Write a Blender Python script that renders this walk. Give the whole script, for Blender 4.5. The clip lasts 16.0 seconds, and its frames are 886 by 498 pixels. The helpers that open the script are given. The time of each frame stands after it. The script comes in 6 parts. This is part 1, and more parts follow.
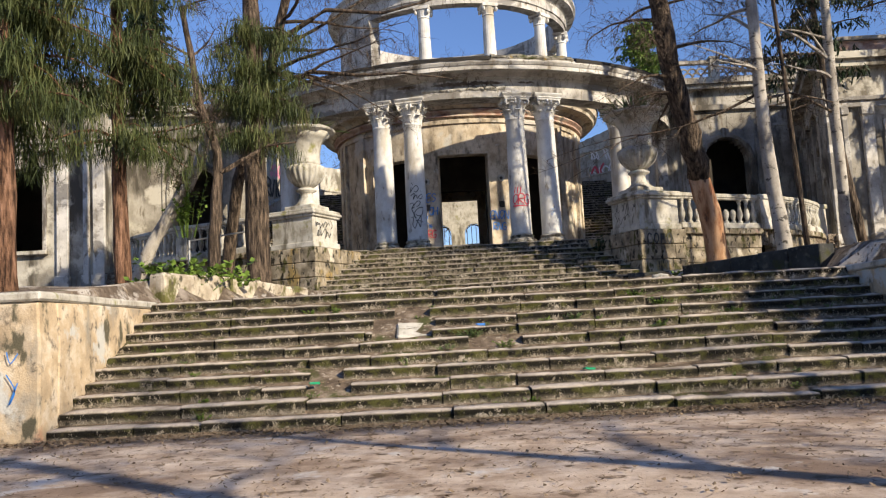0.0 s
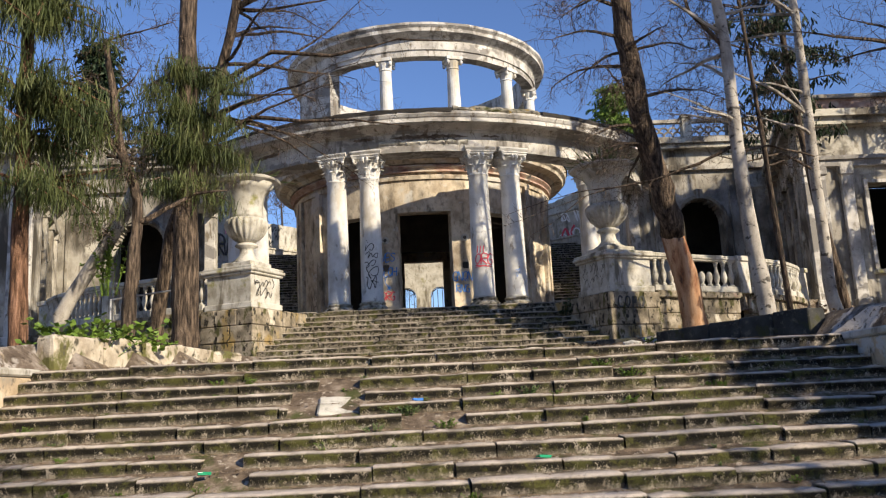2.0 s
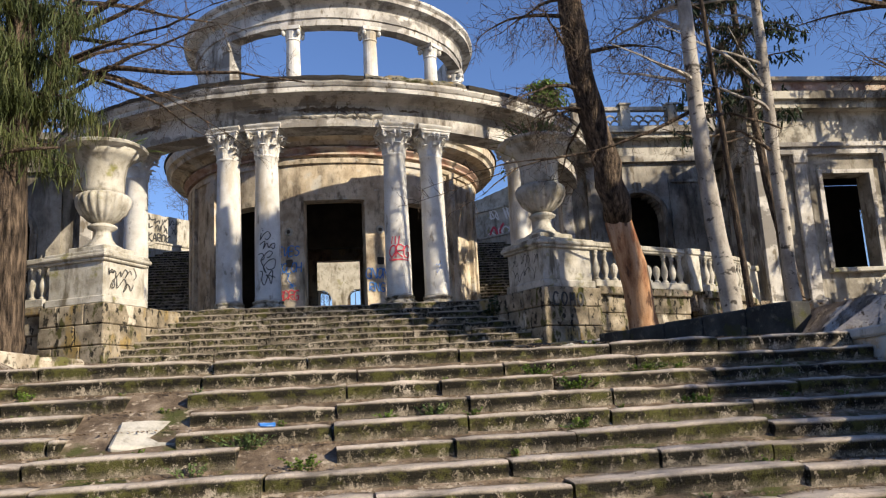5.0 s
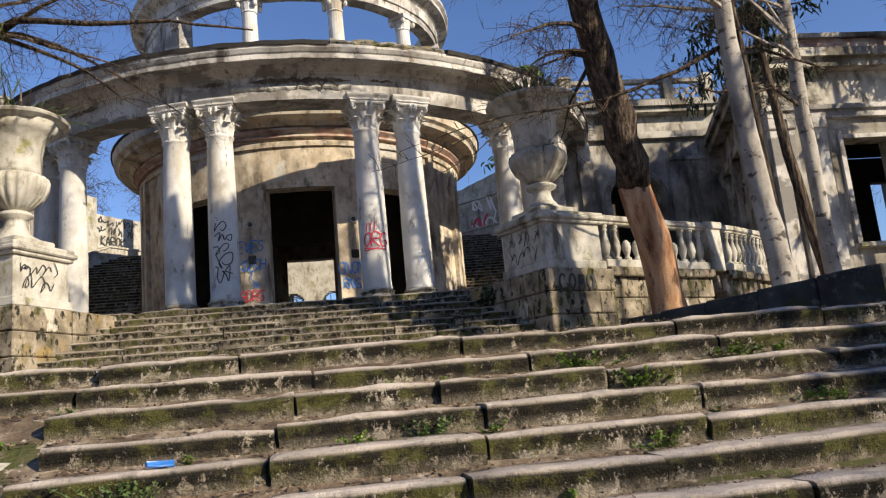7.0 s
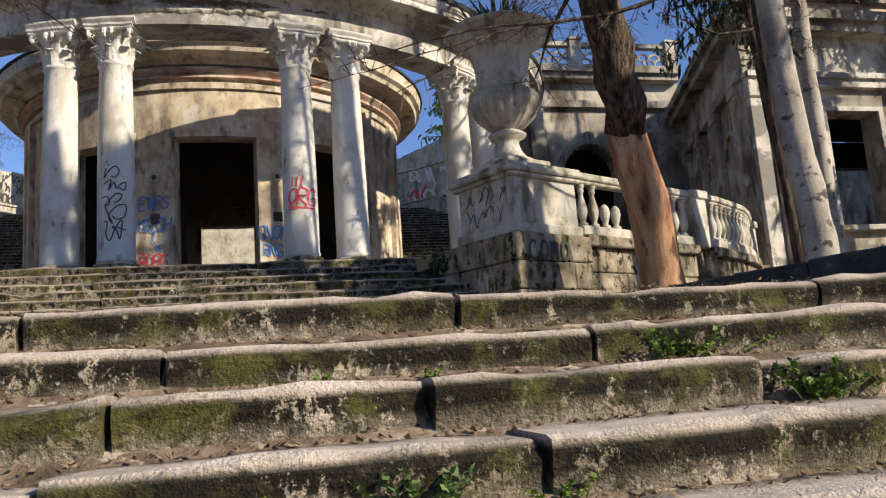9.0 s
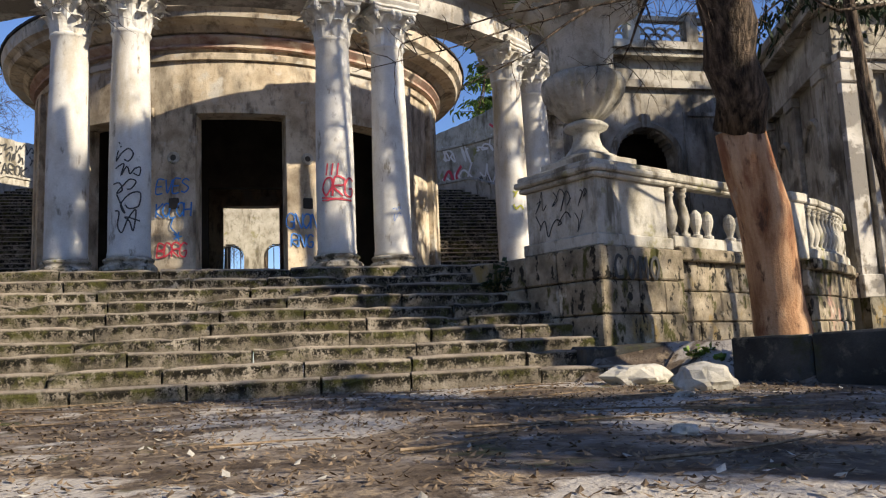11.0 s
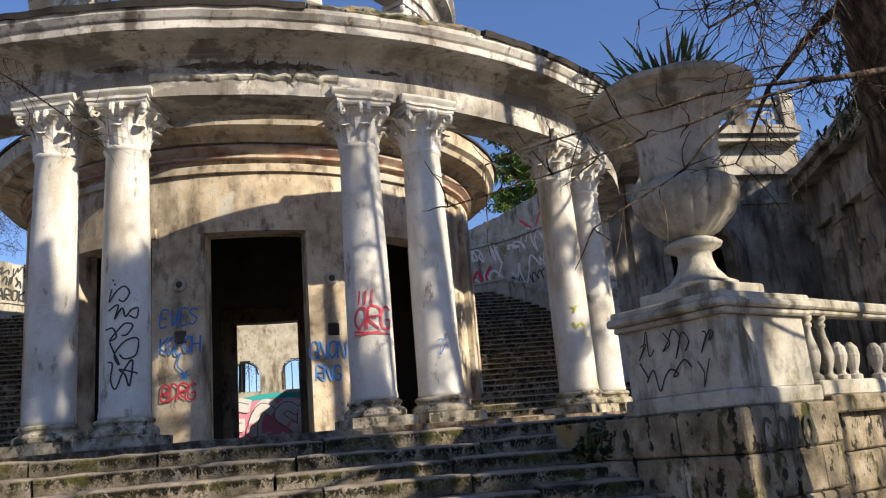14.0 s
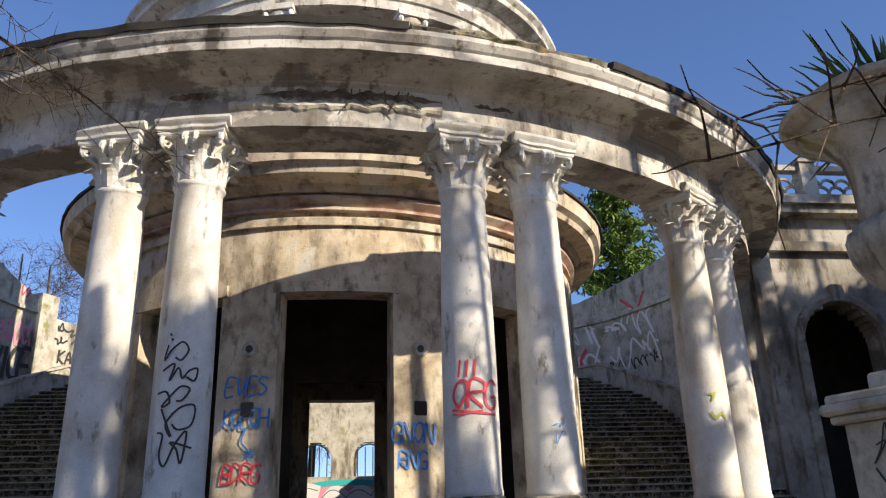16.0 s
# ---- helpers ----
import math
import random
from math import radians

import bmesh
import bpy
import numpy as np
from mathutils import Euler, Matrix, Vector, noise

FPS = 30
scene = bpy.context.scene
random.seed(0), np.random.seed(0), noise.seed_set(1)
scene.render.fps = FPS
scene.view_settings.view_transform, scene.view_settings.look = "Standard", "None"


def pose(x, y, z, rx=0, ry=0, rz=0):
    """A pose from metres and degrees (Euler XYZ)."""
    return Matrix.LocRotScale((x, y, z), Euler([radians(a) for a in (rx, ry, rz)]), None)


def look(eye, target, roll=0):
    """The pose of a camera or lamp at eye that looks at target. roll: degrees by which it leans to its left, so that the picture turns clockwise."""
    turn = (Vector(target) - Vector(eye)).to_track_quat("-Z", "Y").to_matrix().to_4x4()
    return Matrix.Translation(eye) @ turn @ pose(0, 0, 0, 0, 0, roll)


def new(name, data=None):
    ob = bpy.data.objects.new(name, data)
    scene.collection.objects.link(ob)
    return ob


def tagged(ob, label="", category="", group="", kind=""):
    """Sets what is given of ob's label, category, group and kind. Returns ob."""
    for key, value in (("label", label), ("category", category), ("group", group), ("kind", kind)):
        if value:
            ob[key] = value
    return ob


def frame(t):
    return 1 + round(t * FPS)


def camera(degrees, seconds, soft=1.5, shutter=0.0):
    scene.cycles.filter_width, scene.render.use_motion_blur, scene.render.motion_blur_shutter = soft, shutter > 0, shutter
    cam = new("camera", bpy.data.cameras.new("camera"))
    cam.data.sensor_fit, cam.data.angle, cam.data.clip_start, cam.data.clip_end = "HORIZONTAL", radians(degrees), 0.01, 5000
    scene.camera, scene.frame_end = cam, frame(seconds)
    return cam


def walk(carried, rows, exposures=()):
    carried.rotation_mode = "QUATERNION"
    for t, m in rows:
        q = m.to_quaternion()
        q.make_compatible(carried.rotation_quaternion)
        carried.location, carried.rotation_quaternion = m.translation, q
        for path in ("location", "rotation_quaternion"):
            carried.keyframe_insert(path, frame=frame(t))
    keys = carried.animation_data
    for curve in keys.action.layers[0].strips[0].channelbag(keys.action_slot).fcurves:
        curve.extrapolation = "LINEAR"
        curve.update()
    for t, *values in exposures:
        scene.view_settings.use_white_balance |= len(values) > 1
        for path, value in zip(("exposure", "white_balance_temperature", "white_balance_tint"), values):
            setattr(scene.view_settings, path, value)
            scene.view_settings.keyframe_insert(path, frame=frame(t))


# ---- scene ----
cam = camera(57.7, 16.0, soft=1.2)
METRES, EYE, TILT, LEAN, TURN = 19.0, 1.22, 0.0, 0.0, 0.0
ROWS = [
    (0.0, 0.0, 0.0, 0.0, 0.31, 5.88, 3.06),
    (0.5, 0.0102, 0.0255, 0.0011, -2.02, 6.9, 1.63),
    (1.0, 0.0158, 0.053, 0.0025, -1.94, 9.33, 0.33),
    (1.5, 0.0216, 0.0781, 0.0039, -2.33, 10.53, 1.71),
    (2.0, 0.0325, 0.1071, 0.0056, -1.49, 10.43, 2.74),
    (2.5, 0.0403, 0.137, 0.0064, -1.0, 10.53, 1.59),
    (3.0, 0.0501, 0.1676, 0.0068, 0.19, 10.69, 2.47),
    (3.5, 0.0565, 0.1995, 0.0068, 0.02, 10.96, 2.78),
    (4.0, 0.0617, 0.2325, 0.0077, -3.41, 10.65, 2.86),
    (6.5, 0.08, 0.4084, 0.0132, -7.73, 11.35, 3.58),
    (7.0, 0.0821, 0.4509, 0.0136, -7.62, 11.16, 5.25),
    (7.5, 0.0832, 0.4898, 0.0177, -8.76, 10.42, 5.29),
    (8.0, 0.087, 0.5318, 0.0191, -9.9, 9.61, 4.46),
    (8.5, 0.0868, 0.5687, 0.0197, -11.48, 9.59, 4.53),
    (9.0, 0.0911, 0.6094, 0.022, -13.16, 9.6, 4.02),
    (11.5, 0.0824, 0.73, 0.0798, -11.87, 7.41, 2.23),
    (12.0, 0.0813, 0.7506, 0.0891, -14.06, 11.14, 2.11),
    (12.5, 0.0806, 0.7726, 0.1071, -17.12, 14.94, 3.82),
    (13.0, 0.0831, 0.7903, 0.1218, -18.12, 14.64, 4.66),
    (13.5, 0.0814, 0.8112, 0.1282, -17.03, 13.59, 4.26),
    (14.0, 0.0774, 0.8355, 0.1318, -10.69, 13.83, 4.85),
    (14.5, 0.075, 0.8613, 0.1428, -4.12, 14.29, 5.42),
    (15.0, 0.0726, 0.895, 0.1441, -3.49, 15.29, 3.22),
    (15.5, 0.0708, 0.9233, 0.1428, -4.17, 18.19, 1.78),
    (16.0, 0.0687, 0.9561, 0.1434, -6.16, 20.35, 1.56),
]
walk(cam, [(t, pose(0, 0, EYE, TILT, LEAN, TURN) @ pose(METRES * x, METRES * y, METRES * z, 90 + pitch, roll, yaw)) for t, x, y, z, yaw, pitch, roll in ROWS],
     exposures=[(0.0, 0.27), (4.2, 0.25), (8.0, 0.15), (9.2, 0.21), (11.5, 0.29), (14.0, 0.31), (16.0, 0.36)])

# ---- light ----
SUN_AZ, SUN_EL = 132.0, 26.5     # compass direction towards the sun (from +y, clockwise), height
world = bpy.data.worlds.new("sky")
scene.world = world
world.use_nodes = True
wn = world.node_tree.nodes
sky = wn.new("ShaderNodeTexSky")
sky.sky_type, sky.sun_disc = "NISHITA", False
sky.sun_elevation, sky.sun_rotation = radians(SUN_EL), radians(SUN_AZ)
sky.air_density, sky.dust_density, sky.ozone_density = 1.0, 0.2, 2.5
wn["Background"].inputs["Strength"].default_value = 0.1
deep = wn.new("ShaderNodeMix")
deep.data_type, deep.blend_type = "RGBA", "MULTIPLY"
deep.inputs["Factor"].default_value = 1.0
deep.inputs[7].default_value = (0.95, 1.06, 1.38, 1)
world.node_tree.links.new(sky.outputs[0], deep.inputs[6])
world.node_tree.links.new(deep.outputs[2], wn["Background"].inputs["Color"])
sun_dir = Vector((math.sin(radians(SUN_AZ)) * math.cos(radians(SUN_EL)), math.cos(radians(SUN_AZ)) * math.cos(radians(SUN_EL)), math.sin(radians(SUN_EL))))
sun = new("sun", bpy.data.lights.new("sun", "SUN"))
sun.data.energy, sun.data.angle, sun.data.color = 6.3, radians(0.53), (1.0, 0.865, 0.665)
sun.matrix_world = look(sun_dir * 60, (0, 0, 0))

# ---- materials ----
def material(name, stops, scale=1.5, detail=8.0, rough=0.85, bump=0.3, fine=40.0, stains=(), metal=0.0, stretch=(1, 1, 1), rnd=0.0):
    """A weathered surface: a colour ramp over noise, stains (scale, low, high, colour, stretch) laid over it, and relief."""
    m = bpy.data.materials.new(name)
    m.use_nodes = True
    nt = m.node_tree
    N, L = nt.nodes, nt.links
    bsdf = N["Principled BSDF"]
    geo = N.new("ShaderNodeNewGeometry")
    info = N.new("ShaderNodeObjectInfo")
    shift = N.new("ShaderNodeVectorMath")
    shift.operation = "MULTIPLY_ADD"
    L.new(info.outputs["Random"], shift.inputs[0])
    shift.inputs[1].default_value = (7, 5, 3) if rnd else (0, 0, 0)
    L.new(geo.outputs["Position"], shift.inputs[2])

    def noisy(sc, det, st):
        mp = N.new("ShaderNodeMapping")
        mp.inputs["Scale"].default_value = st
        L.new(shift.outputs[0], mp.inputs["Vector"])
        n = N.new("ShaderNodeTexNoise")
        n.inputs["Scale"].default_value, n.inputs["Detail"].default_value, n.inputs["Roughness"].default_value = sc, det, 0.62
        L.new(mp.outputs[0], n.inputs["Vector"])
        return n

    base = noisy(scale, detail, stretch)
    ramp = N.new("ShaderNodeValToRGB")
    el = ramp.color_ramp.elements
    while len(el) > 1:
        el.remove(el[-1])
    for k, (pos, col) in enumerate(stops):
        e = el[0] if k == 0 else el.new(pos)
        e.position, e.color = pos, (*col, 1)
    L.new(base.outputs[0], ramp.inputs[0])
    colour = ramp.outputs[0]
    for sc, lo, hi, col, st in stains:
        s = noisy(sc, 10, st)
        r = N.new("ShaderNodeMapRange")
        r.inputs["From Min"].default_value, r.inputs["From Max"].default_value = lo, hi
        L.new(s.outputs[0], r.inputs["Value"])
        mx = N.new("ShaderNodeMix")
        mx.data_type = "RGBA"
        L.new(r.outputs[0], mx.inputs["Factor"])
        L.new(colour, mx.inputs[6])
        mx.inputs[7].default_value = (*col, 1)
        colour = mx.outputs[2]
    grain = noisy(fine, 4, (1, 1, 1))
    g = N.new("ShaderNodeMapRange")
    g.inputs["To Min"].default_value, g.inputs["To Max"].default_value = 0.78, 1.18
    L.new(grain.outputs[0], g.inputs["Value"])
    if rnd:
        add = N.new("ShaderNodeMath")
        add.operation = "MULTIPLY_ADD"
        L.new(info.outputs["Random"], add.inputs[0])
        add.inputs[1].default_value = rnd
        L.new(g.outputs[0], add.inputs[2])
        gout = add.outputs[0]
    else:
        gout = g.outputs[0]
    vm = N.new("ShaderNodeVectorMath")
    vm.operation = "SCALE"
    L.new(colour, vm.inputs[0])
    L.new(gout, vm.inputs["Scale"])
    L.new(vm.outputs[0], bsdf.inputs["Base Color"])
    bsdf.inputs["Roughness"].default_value = rough
    bsdf.inputs["Metallic"].default_value = metal
    bsdf.inputs["Specular IOR Level"].default_value = 0.2
    if bump:
        mixb = N.new("ShaderNodeMath")
        mixb.operation = "MULTIPLY_ADD"
        L.new(grain.outputs[0], mixb.inputs[0])
        mixb.inputs[1].default_value = 0.35
        L.new(base.outputs[0], mixb.inputs[2])
        b = N.new("ShaderNodeBump")
        b.inputs["Strength"].default_value, b.inputs["Distance"].default_value = bump, 0.05
        L.new(mixb.outputs[0], b.inputs["Height"])
        L.new(b.outputs[0], bsdf.inputs["Normal"])
    return m


def plain(name, col, rough=0.6, metal=0.0):
    m = bpy.data.materials.new(name)
    m.use_nodes = True
    b = m.node_tree.nodes["Principled BSDF"]
    b.inputs["Base Color"].default_value, b.inputs["Roughness"].default_value, b.inputs["Metallic"].default_value = (*col, 1), rough, metal
    return m


UP = (1, 1, 0.25)     # streaks that run down
M_COLUMN = material("column plaster", [(0.28, (0.44, 0.41, 0.36)), (0.48, (0.6, 0.585, 0.55)), (0.7, (0.7, 0.69, 0.66))], 1.6, rough=0.8, bump=0.2,
                    stains=[(1.1, 0.54, 0.7, (0.4, 0.33, 0.22), UP), (4, 0.6, 0.68, (0.25, 0.225, 0.19), (1, 1, 0.4)), (14, 0.62, 0.85, (0.2, 0.18, 0.15), (1, 1, 0.7))])
M_BASE = material("lichened column base", [(0.32, (0.11, 0.095, 0.07)), (0.5, (0.36, 0.32, 0.25)), (0.66, (0.58, 0.54, 0.46))], 4.5, bump=0.7,
                  stains=[(5, 0.53, 0.6, (0.07, 0.065, 0.045), (1, 1, 1)), (3, 0.58, 0.66, (0.2, 0.19, 0.05), (1, 1, 1))])
M_DRUM = material("cream plaster", [(0.3, (0.29, 0.225, 0.155)), (0.46, (0.52, 0.435, 0.32)), (0.62, (0.69, 0.61, 0.48))], 1.3, bump=0.3,
                  stains=[(1.5, 0.5, 0.62, (0.33, 0.28, 0.21), (1, 1, 0.4)), (3.0, 0.55, 0.7, (0.13, 0.1, 0.075), (1, 1, 0.4)), (0.8, 0.56, 0.62, (0.56, 0.53, 0.47), (1, 1, 1)), (9, 0.57, 0.78, (0.2, 0.14, 0.09), (1, 1, 0.6))])
M_GREY = material("weathered grey plaster", [(0.3, (0.12, 0.105, 0.085)), (0.48, (0.3, 0.275, 0.23)), (0.66, (0.47, 0.44, 0.385))], 0.9, bump=0.4,
                  stains=[(1.0, 0.52, 0.62, (0.085, 0.075, 0.06), UP), (3.5, 0.55, 0.64, (0.16, 0.135, 0.1), (1, 1, 0.3)), (0.55, 0.56, 0.62, (0.5, 0.47, 0.4), (1, 1, 1)), (10, 0.58, 0.85, (0.06, 0.055, 0.045), (1, 1, 0.6))])
M_ENT = material("stained grey-white plaster", [(0.3, (0.24, 0.22, 0.195)), (0.46, (0.45, 0.425, 0.385)), (0.64, (0.63, 0.605, 0.56))], 1.1, bump=0.35,
                 stains=[(0.75, 0.53, 0.57, (0.24, 0.225, 0.205), (1, 1, 1.6)), (1.3, 0.57, 0.66, (0.12, 0.105, 0.09), UP), (4.5, 0.57, 0.66, (0.2, 0.17, 0.13), (1, 1, 0.4)), (11, 0.58, 0.8, (0.09, 0.08, 0.065), (1, 1, 0.6))])
M_PALE = material("pale stone", [(0.3, (0.26, 0.235, 0.185)), (0.5, (0.46, 0.435, 0.375)), (0.7, (0.58, 0.555, 0.5))], 2.2, bump=0.35,
                  stains=[(2.2, 0.54, 0.64, (0.17, 0.15, 0.115), UP), (6, 0.55, 0.8, (0.09, 0.085, 0.06), (1, 1, 0.6)), (1.4, 0.6, 0.68, (0.25, 0.24, 0.09), (1, 1, 1))])
M_MOSSY = material("mossy stone", [(0.3, (0.06, 0.055, 0.042)), (0.5, (0.2, 0.18, 0.135)), (0.68, (0.38, 0.35, 0.285))], 2.0, bump=0.6,
                   stains=[(2.2, 0.52, 0.6, (0.06, 0.062, 0.02), (1, 1, 0.5)), (3.0, 0.57, 0.64, (0.24, 0.165, 0.055), (1, 1, 0.5)), (6, 0.55, 0.61, (0.035, 0.032, 0.025), (1, 1, 0.7)), (0.9, 0.6, 0.66, (0.5, 0.47, 0.41), (1, 1, 0.6))], rnd=0.12)


M_TERR = material("ochre-stained mossy masonry", [(0.3, (0.07, 0.058, 0.042)), (0.5, (0.25, 0.21, 0.15)), (0.68, (0.45, 0.39, 0.3))], 2.6, bump=0.7,
                  stains=[(1.3, 0.57, 0.64, (0.3, 0.215, 0.085), (1, 1, 0.6)), (3.4, 0.55, 0.61, (0.07, 0.068, 0.022), (1, 1, 0.6)), (7.5, 0.56, 0.6, (0.028, 0.025, 0.019), (1, 1, 0.6)), (0.6, 0.64, 0.67, (0.42, 0.27, 0.22), (1, 1, 1)), (2.0, 0.61, 0.66, (0.55, 0.5, 0.41), (1, 1, 0.6))])


def step_material(name, pale, mid, dark, lichen_shade_from, seed, worn=(0.64, 0.56, 0.495)):
    """Tread stone: pinkish worn tops, grey faces with a ragged dark band under the nosing (black lichen, moss and
    painted shade), dirt at the back of the tread.
    """
    m = material(name, [(0.3, dark), (0.5, mid), (0.68, pale)], 2.4, bump=1.0, rough=0.92, fine=70,
                 stains=[(9, 0.56, 0.63, (0.09, 0.08, 0.06), (1, 1, 1)), (26, 0.58, 0.64, (0.06, 0.055, 0.045), (1, 1, 1))], rnd=0.2)
    N, L = m.node_tree.nodes, m.node_tree.links
    bsdf = N["Principled BSDF"]
    colour = bsdf.inputs["Base Color"].links[0].from_socket
    tc = N.new("ShaderNodeTexCoord")
    sep = N.new("ShaderNodeSeparateXYZ")
    L.new(tc.outputs["Object"], sep.inputs[0])
    geo = N.new("ShaderNodeNewGeometry")

    def rng_node(sock, a, b, c=0.0, d=1.0):
        r = N.new("ShaderNodeMapRange")
        for key, v in (("From Min", a), ("From Max", b), ("To Min", c), ("To Max", d)):
            r.inputs[key].default_value = v
        L.new(sock, r.inputs["Value"])
        return r.outputs[0]

    def maths(op, a, b):
        n = N.new("ShaderNodeMath")
        n.operation = op
        for k, v in enumerate((a, b)):
            if isinstance(v, float):
                n.inputs[k].default_value = v
            else:
                L.new(v, n.inputs[k])
        return n.outputs[0]

    def noise_at(scale, stretch):
        mp = N.new("ShaderNodeMapping")
        mp.inputs["Scale"].default_value = stretch
        mp.inputs["Location"].default_value = (seed, 0, 0)
        L.new(geo.outputs["Position"], mp.inputs["Vector"])
        n = N.new("ShaderNodeTexNoise")
        n.inputs["Scale"].default_value, n.inputs["Detail"].default_value, n.inputs["Roughness"].default_value = scale, 12, 0.78
        L.new(mp.outputs[0], n.inputs["Vector"])
        return n.outputs[0]

    def over(fac, col):
        nonlocal colour
        mx = N.new("ShaderNodeMix")
        mx.data_type = "RGBA"
        L.new(fac, mx.inputs["Factor"])
        L.new(colour, mx.inputs[6])
        mx.inputs[7].default_value = (*col, 1)
        colour = mx.outputs[2]

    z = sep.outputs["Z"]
    # lichen and moss band, also darkened for the shade under the nosing
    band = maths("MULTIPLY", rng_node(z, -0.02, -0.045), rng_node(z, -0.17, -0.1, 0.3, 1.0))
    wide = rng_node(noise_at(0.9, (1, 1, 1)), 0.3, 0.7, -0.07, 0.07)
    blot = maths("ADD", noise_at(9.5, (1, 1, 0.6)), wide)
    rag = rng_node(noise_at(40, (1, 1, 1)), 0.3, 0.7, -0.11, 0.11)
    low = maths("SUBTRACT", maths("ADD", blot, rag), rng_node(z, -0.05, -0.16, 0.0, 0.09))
    over(maths("MULTIPLY", band, rng_node(low, lichen_shade_from, lichen_shade_from + 0.025)), (0.013, 0.0115, 0.008))
    tint = noise_at(5.5, (1, 1, 1))
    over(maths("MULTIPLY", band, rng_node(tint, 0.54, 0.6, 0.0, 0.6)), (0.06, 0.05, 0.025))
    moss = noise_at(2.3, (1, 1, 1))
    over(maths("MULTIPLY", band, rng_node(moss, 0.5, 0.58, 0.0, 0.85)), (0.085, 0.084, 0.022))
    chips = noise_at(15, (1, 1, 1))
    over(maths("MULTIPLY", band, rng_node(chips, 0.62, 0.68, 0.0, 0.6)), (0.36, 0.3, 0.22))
    specks = noise_at(62, (1, 1, 1))
    over(rng_node(specks, 0.55, 0.61, 0.0, 0.85), (0.035, 0.03, 0.02))
    pink = noise_at(3.1, (1, 1, 1))
    top = rng_node(z, -0.035, -0.008)
    over(maths("MULTIPLY", top, rng_node(pink, 0.36, 0.6, 0.3, 0.9)), worn)
    litter = noise_at(5, (1, 1, 1))
    dirt = maths("MULTIPLY", top, maths("MULTIPLY", rng_node(sep.outputs["Y"], 0.2, 0.34), rng_node(litter, 0.38, 0.55)))
    over(dirt, (0.085, 0.062, 0.042))
    L.new(colour, bsdf.inputs["Base Color"])
    return m


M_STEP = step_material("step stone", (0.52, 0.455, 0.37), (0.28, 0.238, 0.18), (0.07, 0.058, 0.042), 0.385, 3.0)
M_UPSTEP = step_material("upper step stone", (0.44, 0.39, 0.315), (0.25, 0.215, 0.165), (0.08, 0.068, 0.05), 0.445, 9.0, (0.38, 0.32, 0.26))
# shade over the kerb and low east wall is put into this colour
M_SHADECON = material("dark damp concrete", [(0.3, (0.018, 0.018, 0.016)), (0.5, (0.045, 0.045, 0.042)), (0.7, (0.085, 0.083, 0.078))], 1.6, bump=0.5,
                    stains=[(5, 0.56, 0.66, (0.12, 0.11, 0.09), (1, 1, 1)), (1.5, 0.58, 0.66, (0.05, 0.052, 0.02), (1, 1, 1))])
M_GROUND = material("old asphalt and earth", [(0.3, (0.27, 0.195, 0.14)), (0.48, (0.5, 0.39, 0.3)), (0.66, (0.66, 0.55, 0.45))], 1.8, bump=0.45, fine=90,
                    stains=[(0.5, 0.5, 0.6, (0.27, 0.19, 0.135), (1, 1, 1)), (3.4, 0.56, 0.64, (0.14, 0.095, 0.06), (1, 1, 1)), (22, 0.6, 0.68, (0.08, 0.06, 0.045), (1, 1, 1)), (1.1, 0.6, 0.66, (0.6, 0.55, 0.5), (1, 1, 1))])
M_EARTH = material("earth and leaf litter", [(0.3, (0.05, 0.036, 0.026)), (0.5, (0.15, 0.115, 0.085)), (0.68, (0.34, 0.29, 0.24))], 2.5, bump=0.8, fine=30,
                   stains=[(6, 0.56, 0.62, (0.32, 0.25, 0.17), (1, 1, 1)), (1.2, 0.6, 0.7, (0.09, 0.1, 0.03), (1, 1, 1)), (0.8, 0.52, 0.56, (0.46, 0.42, 0.37), (1, 1, 1)), (12, 0.56, 0.62, (0.07, 0.05, 0.035), (1, 1, 1))])
M_BED = material("bare earth and rubble", [(0.3, (0.05, 0.036, 0.026)), (0.5, (0.16, 0.12, 0.085)), (0.68, (0.32, 0.26, 0.2))], 4.0, bump=0.9, fine=30,
                 stains=[(1.6, 0.55, 0.63, (0.07, 0.075, 0.025), (1, 1, 1)), (9, 0.58, 0.63, (0.4, 0.34, 0.27), (1, 1, 1))])
M_SCAR = material("bare stained concrete", [(0.3, (0.05, 0.038, 0.028)), (0.5, (0.13, 0.1, 0.075)), (0.66, (0.24, 0.19, 0.14))], 5, bump=0.9)
# near-black colour carries the interior shade; also serves rods and switch boxes
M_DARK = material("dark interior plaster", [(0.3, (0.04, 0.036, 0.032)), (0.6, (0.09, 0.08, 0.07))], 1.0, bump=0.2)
M_FELT = material("black roofing felt", [(0.3, (0.02, 0.02, 0.02)), (0.6, (0.055, 0.05, 0.045))], 2.0, bump=0.3)
M_BRICKRED = material("exposed red brick", [(0.3, (0.26, 0.14, 0.1)), (0.6, (0.47, 0.34, 0.28))], 3.0, bump=0.4,
                      stains=[(1.2, 0.5, 0.6, (0.55, 0.47, 0.38), (1, 1, 1))])
